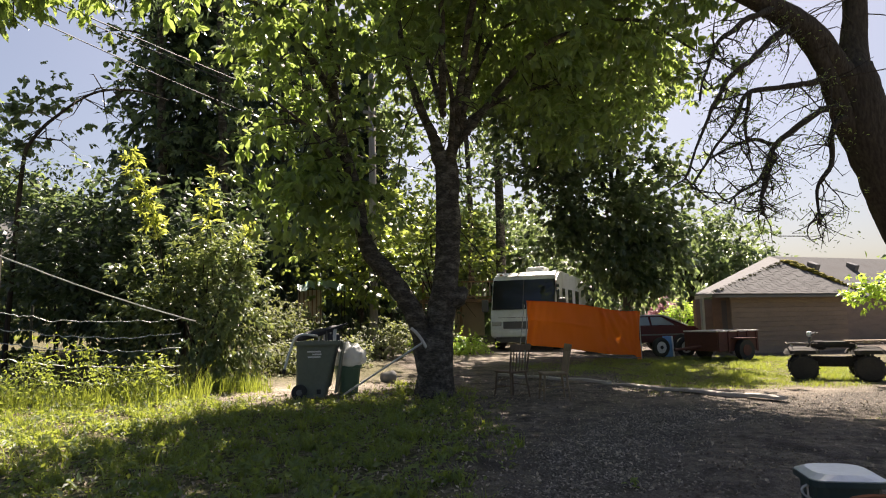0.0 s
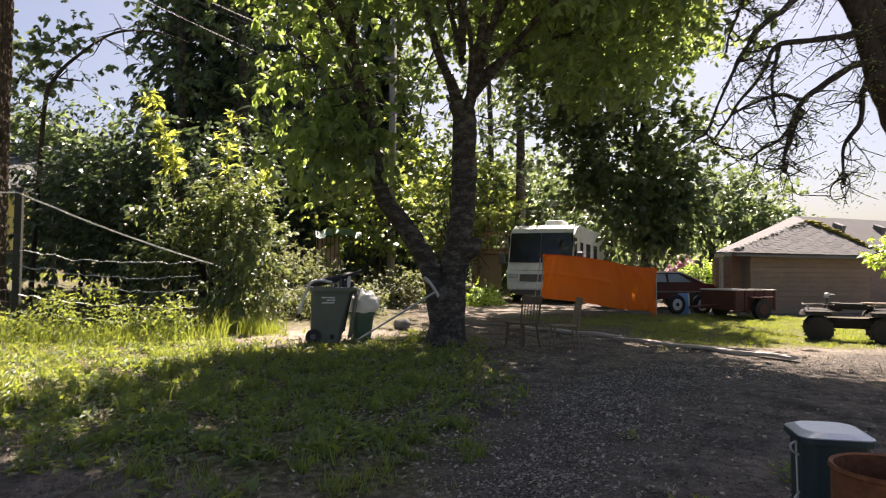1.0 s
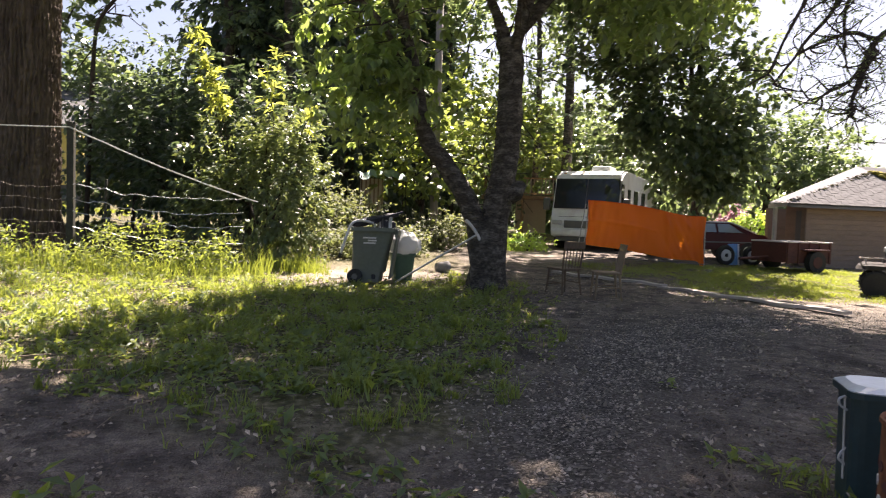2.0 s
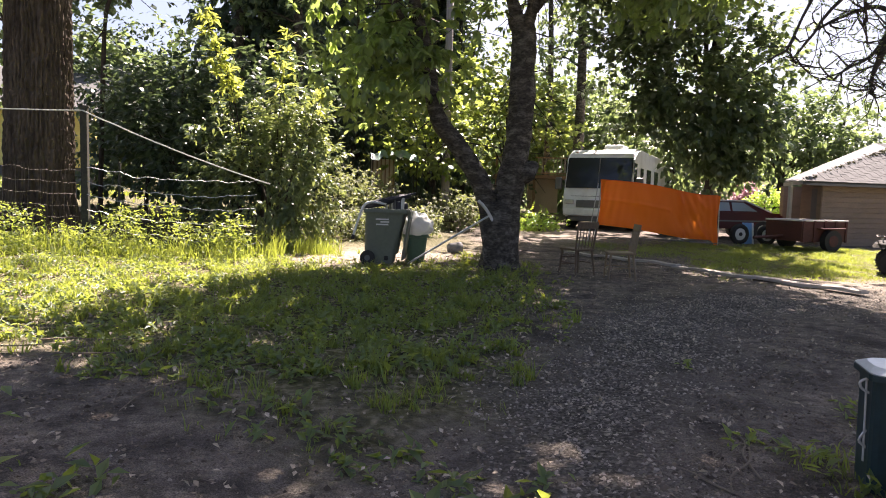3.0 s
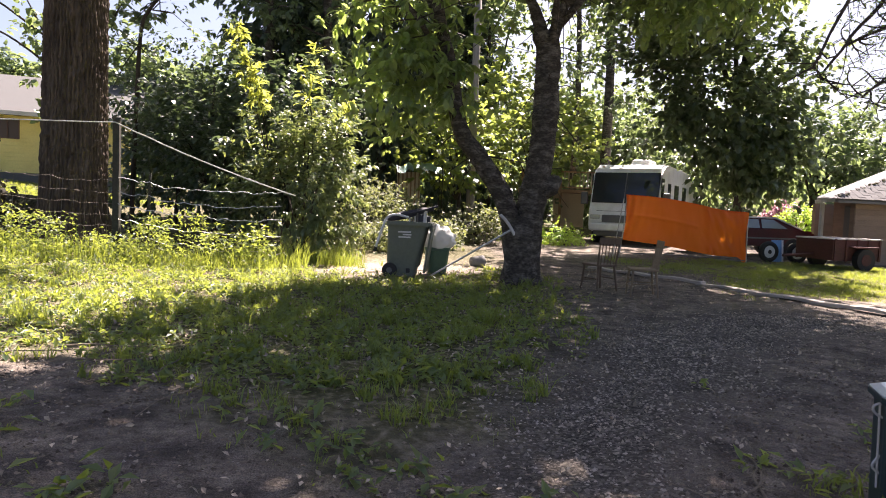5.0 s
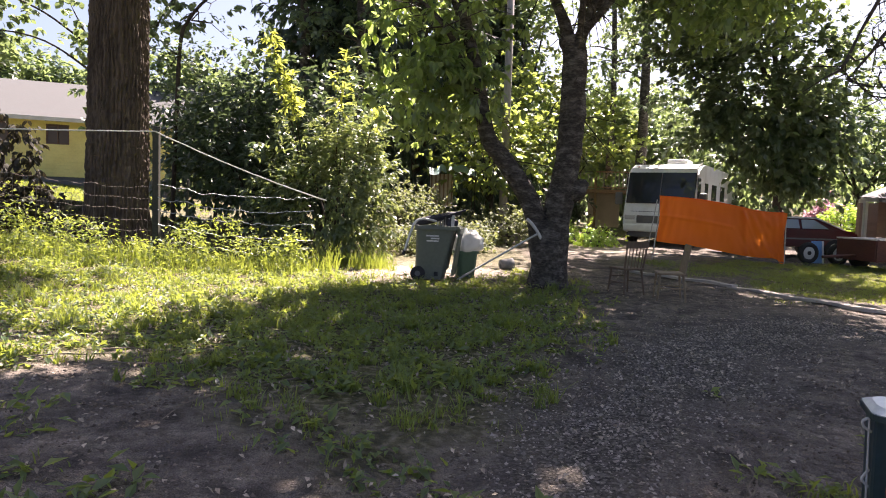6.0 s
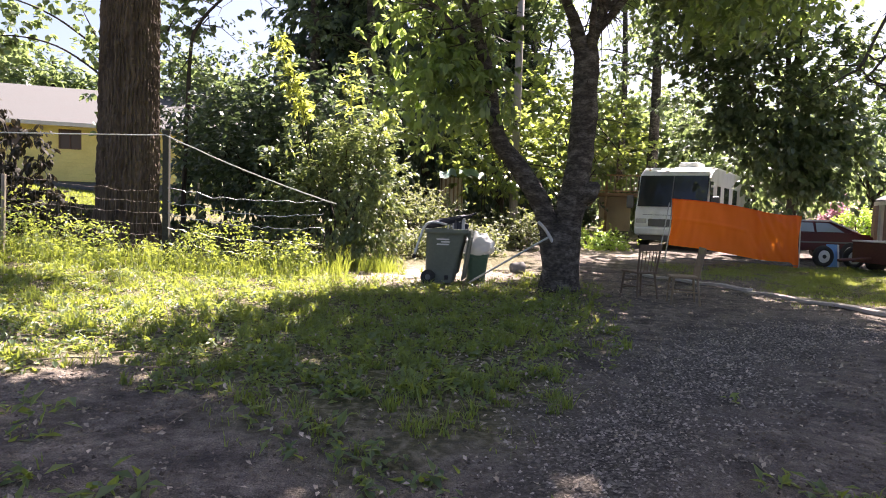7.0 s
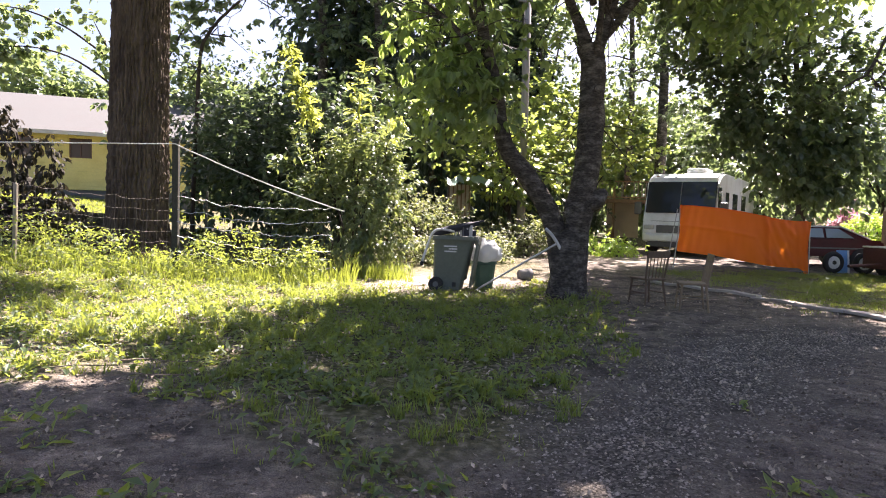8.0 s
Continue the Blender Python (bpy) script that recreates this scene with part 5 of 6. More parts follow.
for px, py, hh, rr, lf, lab, nm, sd in (
    (19.1, 30.4, 1.85, 1.1, leaf_lime, "bright lime-green rounded bush by the porch", "lime_bush", 51),
    (19.6, 33.0, 2.3, 0.8, leaf_pink, "rhododendron with pink bloom", "rhododendron", 52),
    (16.6, 32.6, 2.2, 1.2, leaf_thick, "dark green bush beside the pink bloom", "garden_bush", 53),
    (5.9, 29.6, 1.7, 0.9, leaf_thick, "dark bush under the timber deck", "garden_bush", 50),
    (5.8, 22.6, 0.6, 0.7, leaf_lime, "low sunlit bush by the motorhome", "low_bush", 54),
    (4.7, 24.2, 0.7, 0.8, leaf_lime, "low sunlit bush by the motorhome", "low_bush", 55),
    (-0.5, 17.4, 0.55, 0.7, leaf_brush, "low yellow-green brush behind the bins", "low_bush", 56),
    (1.0, 18.2, 0.7, 0.8, leaf_brush, "low yellow-green brush behind the bins", "low_bush", 57),
):
    round_tree(nm, lab, (px, py), hh, rr, lf, bark, 120 if sd < 54 else 90, 40 if sd < 54 else 45, 0.13 if sd < 54 else 0.075, 0.05, 0.02, sd, 0.2, "bush")
pick = thing("picket_fence", "white picket fence far behind the tarpaulin", "fence", (12.4, 30.5, gz(12.4, 30.5)), -4)
for k in range(16):
    part("picket", box((0.2 * k, 0, 0.75), (0.12, 0.03, 1.5), (0, 0, 0), 0.01), white_and_glare, pick)
part("rail", box((1.5, 0.035, 0.45), (3.2, 0.04, 0.08)), white_and_glare, pick)
part("rail", box((1.5, 0.035, 1.15), (3.2, 0.04, 0.08)), white_and_glare, pick)


# Car glass tinted pale to paint the bright reflections in it.
glare_glass = glass_mat("glare_glass", (0.25, 0.3, 0.32), 0.08)


def car():
    c = thing("coupe_car", "dark red two-door car with a pale roof that stands for sun glare", "car", (11.9, 22.2, gz(12, 22)), 2)
    L, W = 4.4, 1.7
    prof = [(-2.2, 0.35), (-2.2, 0.62), (-2.05, 0.80), (-1.0, 0.90), (1.45, 0.93), (2.1, 0.88), (2.2, 0.6), (2.15, 0.35)]
    bm = bmesh.new()
    s = [[bm.verts.new((x, y * W / 2, z)) for x, z in prof] for y in (-1, 1)]
    bm.faces.new(s[0]), bm.faces.new(s[1])
    for i in range(len(prof)):
        j = (i + 1) % len(prof)
        bm.faces.new((s[0][i], s[0][j], s[1][j], s[1][i]))
    bmesh.ops.bevel(bm, geom=bm.edges[:], offset=0.06, segments=2, affect="EDGES")
    bmesh.ops.recalc_face_normals(bm, faces=bm.faces[:])
    part("body", bm, car_red, c)
    ga = [(-1.0, 0.88), (-0.35, 1.28), (0.75, 1.30), (1.75, 0.90)]
    bm = bmesh.new()
    s = [[bm.verts.new((x, y * (W / 2 - 0.08 - 0.16 * (z > 1)), z)) for x, z in ga] for y in (-1, 1)]
    bm.faces.new(s[0]), bm.faces.new(s[1])
    for i in range(4):
        j = (i + 1) % 4
        bm.faces.new((s[0][i], s[0][j], s[1][j], s[1][i]))
    bmesh.ops.bevel(bm, geom=bm.edges[:], offset=0.03, segments=2, affect="EDGES")
    bmesh.ops.recalc_face_normals(bm, faces=bm.faces[:])
    part("cabin", bm, car_red, c)
    # Pale roof colour stands in for the highlight on dark red paint.
    part("roof", box((0.2, 0, 1.30), (1.2, 1.26, 0.05), (0, 0, 0), 0.02), white_and_glare, c, "pale roof that stands for sun glare")
    part("rear_window", box((1.24, 0, 1.125), (0.9, 1.1, 0.03), (0, 22, 0), 0.01), glare_glass, c)
    part("windscreen", box((-0.68, 0, 1.10), (0.62, 1.15, 0.03), (0, -32, 0), 0.01), glare_glass, c)
    for y in (-1, 1):
        for x0, x1, x2, x3 in ((-0.72, -0.28, 0.18, 0.2), (0.28, 0.28, 0.72, 1.18)):
            bm = bmesh.new()
            q = [bm.verts.new((x, y * (yy + d), z)) for d in (0.0, 0.012) for x, z, yy in ((x0, 0.95, 0.765), (x1, 1.24, 0.665), (x2, 1.24, 0.665), (x3, 0.95, 0.765))]
            bm.faces.new(q[:4]), bm.faces.new(q[4:])
            for i in range(4):
                bm.faces.new((q[i], q[(i + 1) % 4], q[4 + (i + 1) % 4], q[4 + i]))
            part("side_window", bm, glare_glass, c)
        # Pale strip carries the painted highlight down the rear pillar.
        part("pillar_glare", box((1.26, y * 0.68, 1.12), (1.1, 0.09, 0.04), (0, 21.5, 0), 0.01), white_and_glare, c)
        part("trim_strip", box((0, y * 0.855, 0.62), (3.6, 0.02, 0.05)), grey_plastic, c)
        for x in (-1.4, 1.35):
            w = part("wheel", tube([(x, y * 0.66, 0.31), (x, y * 0.87, 0.31)], 0.31, 22), black_rubber, c)
            part("rim", tube([(x, y * 0.865, 0.31), (x, y * 0.88, 0.31)], 0.18, 14), steel, w)
    part("tail_lamp", box((2.19, 0.5, 0.72), (0.04, 0.4, 0.14), (0, 0, 0), 0.01), rust, c)
    part("tail_lamp", box((2.19, -0.5, 0.72), (0.04, 0.4, 0.14), (0, 0, 0), 0.01), rust, c)


car()


def loose_tyre(place, turn):
    t = thing("loose_tyre", "loose tyre on a pale steel rim propped upright", "tyre", (*place, gz(*place) + 0.31), turn, group="loose tyres")
    bm = bmesh.new()
    n, k = 28, 8
    rings = [[bm.verts.new(((0.245 + 0.075 * math.cos(b)) * math.cos(a), 0.09 * math.sin(b), (0.245 + 0.075 * math.cos(b)) * math.sin(a))) for b in [2 * math.pi * j / k for j in range(k)]] for a in [2 * math.pi * i / n for i in range(n)]]
    for i in range(n):
        for j in range(k):
            bm.faces.new((rings[i][j], rings[(i + 1) % n][j], rings[(i + 1) % n][(j + 1) % k], rings[i][(j + 1) % k]))
    part("tyre", bm, black_rubber, t, smooth=True)
    part("rim", tube([(0, -0.055, 0), (0, 0.055, 0)], 0.18, 18), white_and_glare, t)
    part("hub", tube([(0, -0.07, 0), (0, -0.05, 0)], 0.06, 12), black_rubber, t)


loose_tyre((11.1, 19.1), 8)
loose_tyre((11.95, 19.05), 2)
bl = thing("blue_panel", "small blue and white panel propped by the tyres", "panel", (11.55, 19.35, gz(12, 19.5)), -6)
part("board", box((0, 0.06, 0.33), (0.34, 0.02, 0.66), (-8, 0, 0), 0.004), blue_board, bl)
part("white_edge", box((0.15, 0.045, 0.33), (0.05, 0.02, 0.66), (-8, 0, 0), 0.004), white_and_glare, bl)


def trailer():
    t = thing("utility_trailer", "rusty dark red box trailer with a pale top rail", "trailer", (12.4, 17.9, gz(13, 18)), 10)
    L, W, z0, h = 1.6, 1.3, 0.30, 0.5
    part("floor", box((0, 0, z0), (L, W, 0.06)), rust_dark, t)
    for y in (-1, 1):
        part("side", box((0, y * (W / 2 - 0.02), z0 + h / 2 + 0.03), (L, 0.04, h)), rust_dark, t)
        for k in range(5):
            part("stake", box((-L / 2 + 0.06 + k * (L - 0.12) / 4, y * (W / 2 + 0.015), z0 + h / 2), (0.06, 0.03, h + 0.1)), rust_dark, t)
        part("top_rail", box((0, y * (W / 2 - 0.02), z0 + h + 0.05), (L + 0.04, 0.07, 0.04), (0, 0, 0), 0.006), trim_white, t)
        w = part("wheel", tube([(0.1, y * (W / 2 + 0.04), 0.3), (0.1, y * (W / 2 + 0.22), 0.3)], 0.3, 22), black_rubber, t)
        part("rim", tube([(0.1, y * (W / 2 + 0.215), 0.3), (0.1, y * (W / 2 + 0.23), 0.3)], 0.16, 14), rust_dark, w)
        part("mudguard", box((0.1, y * (W / 2 + 0.13), 0.64), (0.8, 0.22, 0.04), (0, 0, 0), 0.01), rust_dark, t)
    for x in (-1, 1):
        part("end_board", box((x * (L / 2 - 0.02), 0, z0 + h / 2 + 0.03), (0.04, W - 0.08, h)), rust_dark, t)
        part("top_rail", box((x * (L / 2 - 0.02), 0, z0 + h + 0.05), (0.07, W - 0.12, 0.04), (0, 0, 0), 0.006), trim_white, t)
    part("drawbar", tube([(-L / 2, 0, 0.4), (-L / 2 - 1.0, 0, 0.34)], 0.04, 8), rust_dark, t)


trailer()


def quad_bike():
    q = thing("quad_bike", "muddy dark quad bike with metal racks", "quad bike", (10.45, 11.6, gz(10.4, 11.6)), -38)
    q.scale = (0.9, 0.9, 0.9)
    for x in (-0.62, 0.62):
        for y in (-0.42, 0.42):
            w = part("wheel", tube([(x, y - 0.12, 0.29), (x, y - 0.08, 0.29), (x, y + 0.08, 0.29), (x, y + 0.12, 0.29)], [0.24, 0.29, 0.29, 0.24], 20), black_rubber, q)
            for k in range(14):
                a = 2 * math.pi * k / 14
                part("lug", box((x + 0.29 * math.cos(a), y, 0.29 + 0.29 * math.sin(a)), (0.05, 0.22, 0.025), (0, -math.degrees(a), 0)), black_rubber, w)
    part("frame", box((0, 0, 0.42), (1.1, 0.34, 0.22), (0, 0, 0), 0.05), atv_mat, q)
    for x in (-0.62, 0.62):
        part("fender", loft([rounded(x, 0, 0.74, 1.06, 0.60, 0.2), rounded(x, 0, 0.66, 0.98, 0.68, 0.2), rounded(x, 0, 0.5, 0.6, 0.74, 0.15)]), atv_mat, q)
        r = part("rack", tube(rounded(x, 0, 0.6, 0.8, 0.83, 0.1) + rounded(x, 0, 0.6, 0.8, 0.83, 0.1)[:1], 0.014, 6), wire_dark, q, "tubular metal rack")
        for k in range(5):
            part("rack_bar", tube([(x - 0.28, -0.3 + 0.15 * k, 0.83), (x + 0.28, -0.3 + 0.15 * k, 0.83)], 0.01, 6), alu if k == 2 else wire_dark, r)
        part("rack_leg", tube([(x - 0.2, 0.3, 0.72), (x - 0.2, 0.32, 0.83)], 0.012, 6), alu, r)
        part("rack_leg", tube([(x - 0.2, -0.3, 0.72), (x - 0.2, -0.32, 0.83)], 0.012, 6), alu, r)
    part("seat", box((0.12, 0, 0.80), (0.66, 0.32, 0.14), (0, 0, 0), 0.05), black_rubber, q)
    part("tank", box((-0.28, 0, 0.78), (0.3, 0.3, 0.2), (0, 0, 0), 0.06), atv_mat, q)
    part("handlebar", tube(bend([(-0.3, -0.42, 1.06), (-0.38, -0.2, 1.04), (-0.42, 0, 0.98), (-0.38, 0.2, 1.04), (-0.3, 0.42, 1.06)], 4), 0.014, 8), grey_plastic, q)
    part("steering_column", tube([(-0.42, 0, 0.98), (-0.5, 0, 0.7)], 0.03, 8), grey_plastic, q)
    part("headlamp", box((-0.44, 0, 1.03), (0.1, 0.2, 0.12), (0, 0, 0), 0.03), lid_pale, q)


quad_bike()
bd = thing("tan_board", "short tan board laid over the quad bike's rack", "board", (10.98, 11.17, gz(10.4, 11.6) + 0.787), -30)
part("board", box((0, 0, 0), (0.95, 0.3, 0.03), (0, 0, 0), 0.006), pine, bd)


def burn_can():
    c = thing("green_can", "dark green metal can with a pale lid, close to the drive", "can", (2.26, 2.85, -0.06), -24)
    part("body", loft([rounded(-0.04, 0, 0.26, 0.26, 0.0, 0.05), rounded(-0.04, 0, 0.275, 0.28, 0.585, 0.05)]), can_green, c)
    part("lid", loft([rounded(-0.04, 0, 0.29, 0.29, 0.58, 0.05), rounded(-0.04, 0, 0.31, 0.31, 0.605, 0.05), rounded(-0.04, 0, 0.25, 0.25, 0.625, 0.08)]), lid_pale, c, "pale glossy lid with a dark edge")
    part("lid_edge", loft([rounded(-0.04, 0, 0.318, 0.318, 0.575, 0.05), rounded(-0.04, 0, 0.318, 0.318, 0.60, 0.05)]), can_green, c)
    part("latch", tube(bend([(-0.17, -0.05, 0.57), (-0.21, -0.05, 0.55), (-0.205, -0.05, 0.52), (-0.17, -0.05, 0.50)], 4), 0.006, 6), alu, c)
    part("latch", tube(bend([(-0.175, -0.05, 0.34), (-0.20, -0.05, 0.29), (-0.17, -0.05, 0.26)], 4), 0.006, 6), alu, c)
    part("wire", tube([(-0.19, -0.05, 0.6), (-0.18, -0.05, 0.2)], 0.005, 5), alu, c)
    p = thing("rusty_drum", "open rusty steel fire drum with punched holes", "drum", (1.94, 2.25, -0.05))
    n = 32
    ring = lambda r, z: [(r * math.cos(2 * math.pi * k / n), r * math.sin(2 * math.pi * k / n), z) for k in range(n)]
    part("shell", loft([ring(0.1848, 0.0), ring(0.1892, 0.2), ring(0.1804, 0.21), ring(0.1892, 0.23), ring(0.1892, 0.60), ring(0.1980, 0.61), ring(0.1954, 0.625), ring(0.1813, 0.62), ring(0.176, 0.1)]), rust, p, smooth=False)
    for k in range(14):
        for j in range(3):
            a = 2 * math.pi * (k + 0.5 * (j % 2)) / 14
            part("hole", tube([(0.18 * math.cos(a), 0.18 * math.sin(a), 0.34 + 0.06 * j), (0.1925 * math.cos(a), 0.1925 * math.sin(a), 0.34 + 0.06 * j)], 0.02, 6), trim_white if (k + j) % 3 == 0 else rust_dark, p)


burn_can()


# ---- the old tree at the east edge of the drive ----
def old_tree():
    r = np.random.default_rng(91)
    t = thing("old_tree", "old leaning tree with dark drooping gnarled branches", "tree", (9.5, 8.7, gz(9.2, 8.5) + 0.12))
    o = Vector((9.2, 8.5, gz(9.2, 8.5)))
    w = lambda pts: [Vector(p) - o for p in pts]
    p = bend(w([(10.3, 8.5, -0.3), (9.85, 8.5, 1.0), (9.32, 8.5, 2.3), (8.82, 8.5, 3.3), (8.3, 8.5, 4.4), (8.1, 8.5, 5.0)]), 6)
    part("trunk", tube(p, taper(len(p), 0.55, 0.36), 28, rough=0.12, ridges=12, ridge=0.05), bark, t, smooth=True)
    big = [([(8.2, 8.5, 4.5), (7.6, 8.3, 5.1), (7.1, 8.2, 5.5), (6.4, 8.2, 5.85), (5.2, 8.1, 6.2), (4.2, 8.0, 6.8)], 0.27, 0.09),
           ([(8.3, 8.5, 4.7), (8.5, 8.7, 5.5), (8.63, 8.7, 6.4), (8.5, 8.7, 8.2), (8.3, 8.4, 9.6)], 0.26, 0.10),
           ([(8.6, 8.7, 6.4), (9.6, 8.2, 7.8), (10.4, 7.6, 9.0)], 0.14, 0.05), ([(8.1, 8.5, 4.0), (7.6, 8.3, 4.75), (7.0, 8.1, 5.6)], 0.16, 0.10)]
    for s, a, b in big:
        q = bend(w(s), 6)
        part("limb", tube(q, taper(len(q), a, b), 14, rough=0.12), bark, t, smooth=True)
    droop = [[(6.95, 8.2, 5.62), (6.4, 8.0, 5.2), (5.41, 7.6, 4.45), (5.05, 7.6, 4.06), (4.53, 7.6, 2.94)], [(7.62, 8.3, 4.85), (7.3, 8.2, 4.7), (6.83, 8.0, 4.51), (5.95, 8.0, 4.35), (5.55, 8.0, 3.84), (4.9, 8.0, 2.98)],
             [(7.95, 8.4, 4.4), (7.31, 8.2, 4.2), (6.48, 8.2, 3.66), (6.2, 8.2, 3.22), (5.61, 8.2, 2.77)], [(6.4, 8.2, 3.5), (6.18, 8.2, 2.98), (6.14, 8.2, 2.6)],
             [(7.95, 8.4, 4.2), (7.58, 8.3, 4.02), (7.49, 8.3, 3.45), (7.26, 8.3, 3.04), (7.2, 8.3, 2.48)], [(6.6, 8.2, 5.76), (6.2, 7.95, 5.55), (5.65, 7.8, 5.24), (5.18, 7.8, 4.8), (4.96, 7.8, 4.09)],
             [(5.95, 8.0, 4.35), (5.7, 7.9, 3.9), (5.75, 7.9, 3.4)], [(6.48, 8.2, 3.66), (6.0, 8.3, 3.7), (5.4, 8.4, 3.4)]]
    for i, s in enumerate(droop):
        q = bend(w(s), 6)
        q = [v + Vector((0.05 * noise.noise(v * 3), 0.05 * noise.noise(v * 3 + Vector((9, 0, 0))), 0.05 * noise.noise(v * 3 + Vector((0, 9, 0))))) for v in q]
        br = part("branch", tube(q, taper(len(q), 0.062 if i < 6 else 0.035, 0.014), 8, rough=0.25, freq=9), bark, t, smooth=True)
        bm, tips = bmesh.new(), []
        for k in range(19 if i < 6 else 10):
            a = q[r.integers(2, len(q))]
            d = Vector((r.normal(), r.normal() * 0.8, r.normal() * 0.5 - 0.45)).normalized()
            ln = r.uniform(0.2, 0.75)
            pts, c, h = [a], Vector(a), d.copy()
            curl = Vector(r.normal(size=3)) * 0.55
            for _ in range(6):
                h = (h + curl * 0.35 + Vector(r.normal(size=3)) * 0.22).normalized()
                c = c + h * ln / 6
                pts.append(c.copy())
            tube(pts, [0.016, 0.014, 0.012, 0.010, 0.008, 0.006, 0.003], 4, bm)
            for m1 in (pts[2], pts[4]):
                f = m1 + Vector((r.normal() * 0.15, r.normal() * 0.15, r.normal() * 0.12 - 0.05))
                g = f + (f - m1).length * Vector(r.normal(size=3)).normalized() * 0.7
                tube([m1, f, g], [0.008, 0.006, 0.003], 4, bm)
                tips += [f, g]
            tips += [pts[3], pts[6]]
        tagged(part("twig_spray", bm, bark, br), kind="stuff")
        tagged(part("sparse_leaf_spray", leaves(r, [tuple(v) for v in tips], 0.09, 4, 0.052, 0.42, 0.3), leaf_tree, br), kind="stuff")
    q = bend([(0.45, -0.1, 0.8), (0.7, 0.8, 1.6), (1.0, 1.8, 1.75), (0.9, 2.3, 1.6)], 6)
    shoot = part("shoot", tube(q, taper(len(q), 0.03, 0.006), 6), bark, t)
    tagged(part("leaf_spray", sprays(r, np.array([tuple(v) + np.array([0.12, 0, -0.05]) for v in q[8:]]), 0.17, 12, 6, 0.12, 0.45, 0.3), leaf_lime, shoot), kind="stuff")
    # Crown kept above the view and shifted off the trunk to shade the drive.
    cs = np.concatenate([blob_points(r, 260, (-1.9, 2.4, 9.8), (4.2, 3.6, 1.5), 0.2, seed=3), blob_points(r, 120, (0.6, 2.6, 10.3), (3.4, 3.6, 1.8), 0.2, seed=5), blob_points(r, 150, (-4.4, 1.6, 9.8), (2.4, 2.6, 1.1), 0.2, seed=6)])
    part("crown", leaves(r, cs, 0.34, 60, 0.14, 0.42, 0.6), leaf_tree, t)
    tagged(part("twig_spray", twigs(r, [[v - o for v in map(Vector, s)] for s, _, _ in big], 80, 1.1), bark, t), kind="stuff")


old_tree()

# foliage to the west: a leaning maple between the fir and the yellow house
mp = thing("leaning_maple", "thin maple with leafy boughs before the yellow house", "tree", (-9.4, 20.0, gz(-9.4, 20)))
mstems = [[(0, 0, -0.2), (-0.1, 0, 2.0), (-0.4, -0.1, 4.4), (-1.2, -0.2, 6.2)], [(-0.3, 0, 4.0), (-1.8, -0.4, 5.0), (-3.4, -0.6, 5.2), (-4.6, -0.6, 4.7)], [(-0.7, 0, 5.0), (-2.2, -0.2, 6.0), (-3.8, -0.4, 6.4), (-5.4, -0.5, 5.9)], [(-0.3, 0, 2.6), (0.9, -0.3, 4.6), (1.8, -0.4, 6.2), (2.6, -0.3, 7.0)]]
for i, s in enumerate(mstems):
    q = bend(s, 6)
    part("trunk" if i == 0 else "limb", tube(q, taper(len(q), 0.12 if i == 0 else 0.035, 0.010), 8, rough=0.1), bark, mp, smooth=True)
mc = np.concatenate([np.array([tuple(v) for v in bend(s, 9)[12:]]) for s in mstems])
mc = np.concatenate([mc + rng.normal(size=mc.shape) * 0.35, mc + rng.normal(size=mc.shape) * 0.5])
part("crown", sprays(rng, mc, 0.2, 4, 5, 0.21, 0.72, 0.7), leaf_maple, mp)

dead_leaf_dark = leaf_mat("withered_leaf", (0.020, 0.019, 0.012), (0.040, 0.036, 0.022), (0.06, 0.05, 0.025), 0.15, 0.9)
sn = thing("withered_bush", "withered dark bush with hanging brown leaves behind the fence", "bush", (-8.9, 13.6, gz(-8.9, 13.6)))
snr = np.random.default_rng(77)
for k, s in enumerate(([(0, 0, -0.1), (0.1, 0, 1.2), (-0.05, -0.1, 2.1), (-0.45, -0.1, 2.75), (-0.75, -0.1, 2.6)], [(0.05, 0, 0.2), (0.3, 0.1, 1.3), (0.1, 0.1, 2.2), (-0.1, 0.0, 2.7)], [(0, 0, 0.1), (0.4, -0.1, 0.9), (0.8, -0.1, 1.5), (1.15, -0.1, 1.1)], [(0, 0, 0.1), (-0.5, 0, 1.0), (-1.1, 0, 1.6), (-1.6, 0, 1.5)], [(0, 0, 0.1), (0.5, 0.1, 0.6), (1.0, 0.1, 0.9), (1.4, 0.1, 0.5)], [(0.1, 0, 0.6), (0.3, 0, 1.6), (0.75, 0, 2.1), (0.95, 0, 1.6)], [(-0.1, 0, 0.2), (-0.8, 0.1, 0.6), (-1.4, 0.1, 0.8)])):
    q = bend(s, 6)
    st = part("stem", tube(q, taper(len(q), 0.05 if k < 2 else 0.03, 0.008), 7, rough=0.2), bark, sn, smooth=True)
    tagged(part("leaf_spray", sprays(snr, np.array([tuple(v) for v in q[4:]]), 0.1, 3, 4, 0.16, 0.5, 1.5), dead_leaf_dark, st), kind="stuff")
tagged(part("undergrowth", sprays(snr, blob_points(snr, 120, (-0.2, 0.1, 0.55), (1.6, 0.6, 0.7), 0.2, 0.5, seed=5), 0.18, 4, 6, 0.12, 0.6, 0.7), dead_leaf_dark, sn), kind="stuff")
lg = thing("fallen_log", "dark mossy log lying behind the fence", "log", (-8.6, 14.6, gz(-8.6, 14.6) + 0.40), 8)
part("log", tube([(-3.2, 0, 0.3), (-1.0, 0, 0.05), (1.6, 0, -0.12)], [0.32, 0.34, 0.3], 18, rough=0.15), bark_mossy, lg, smooth=True)

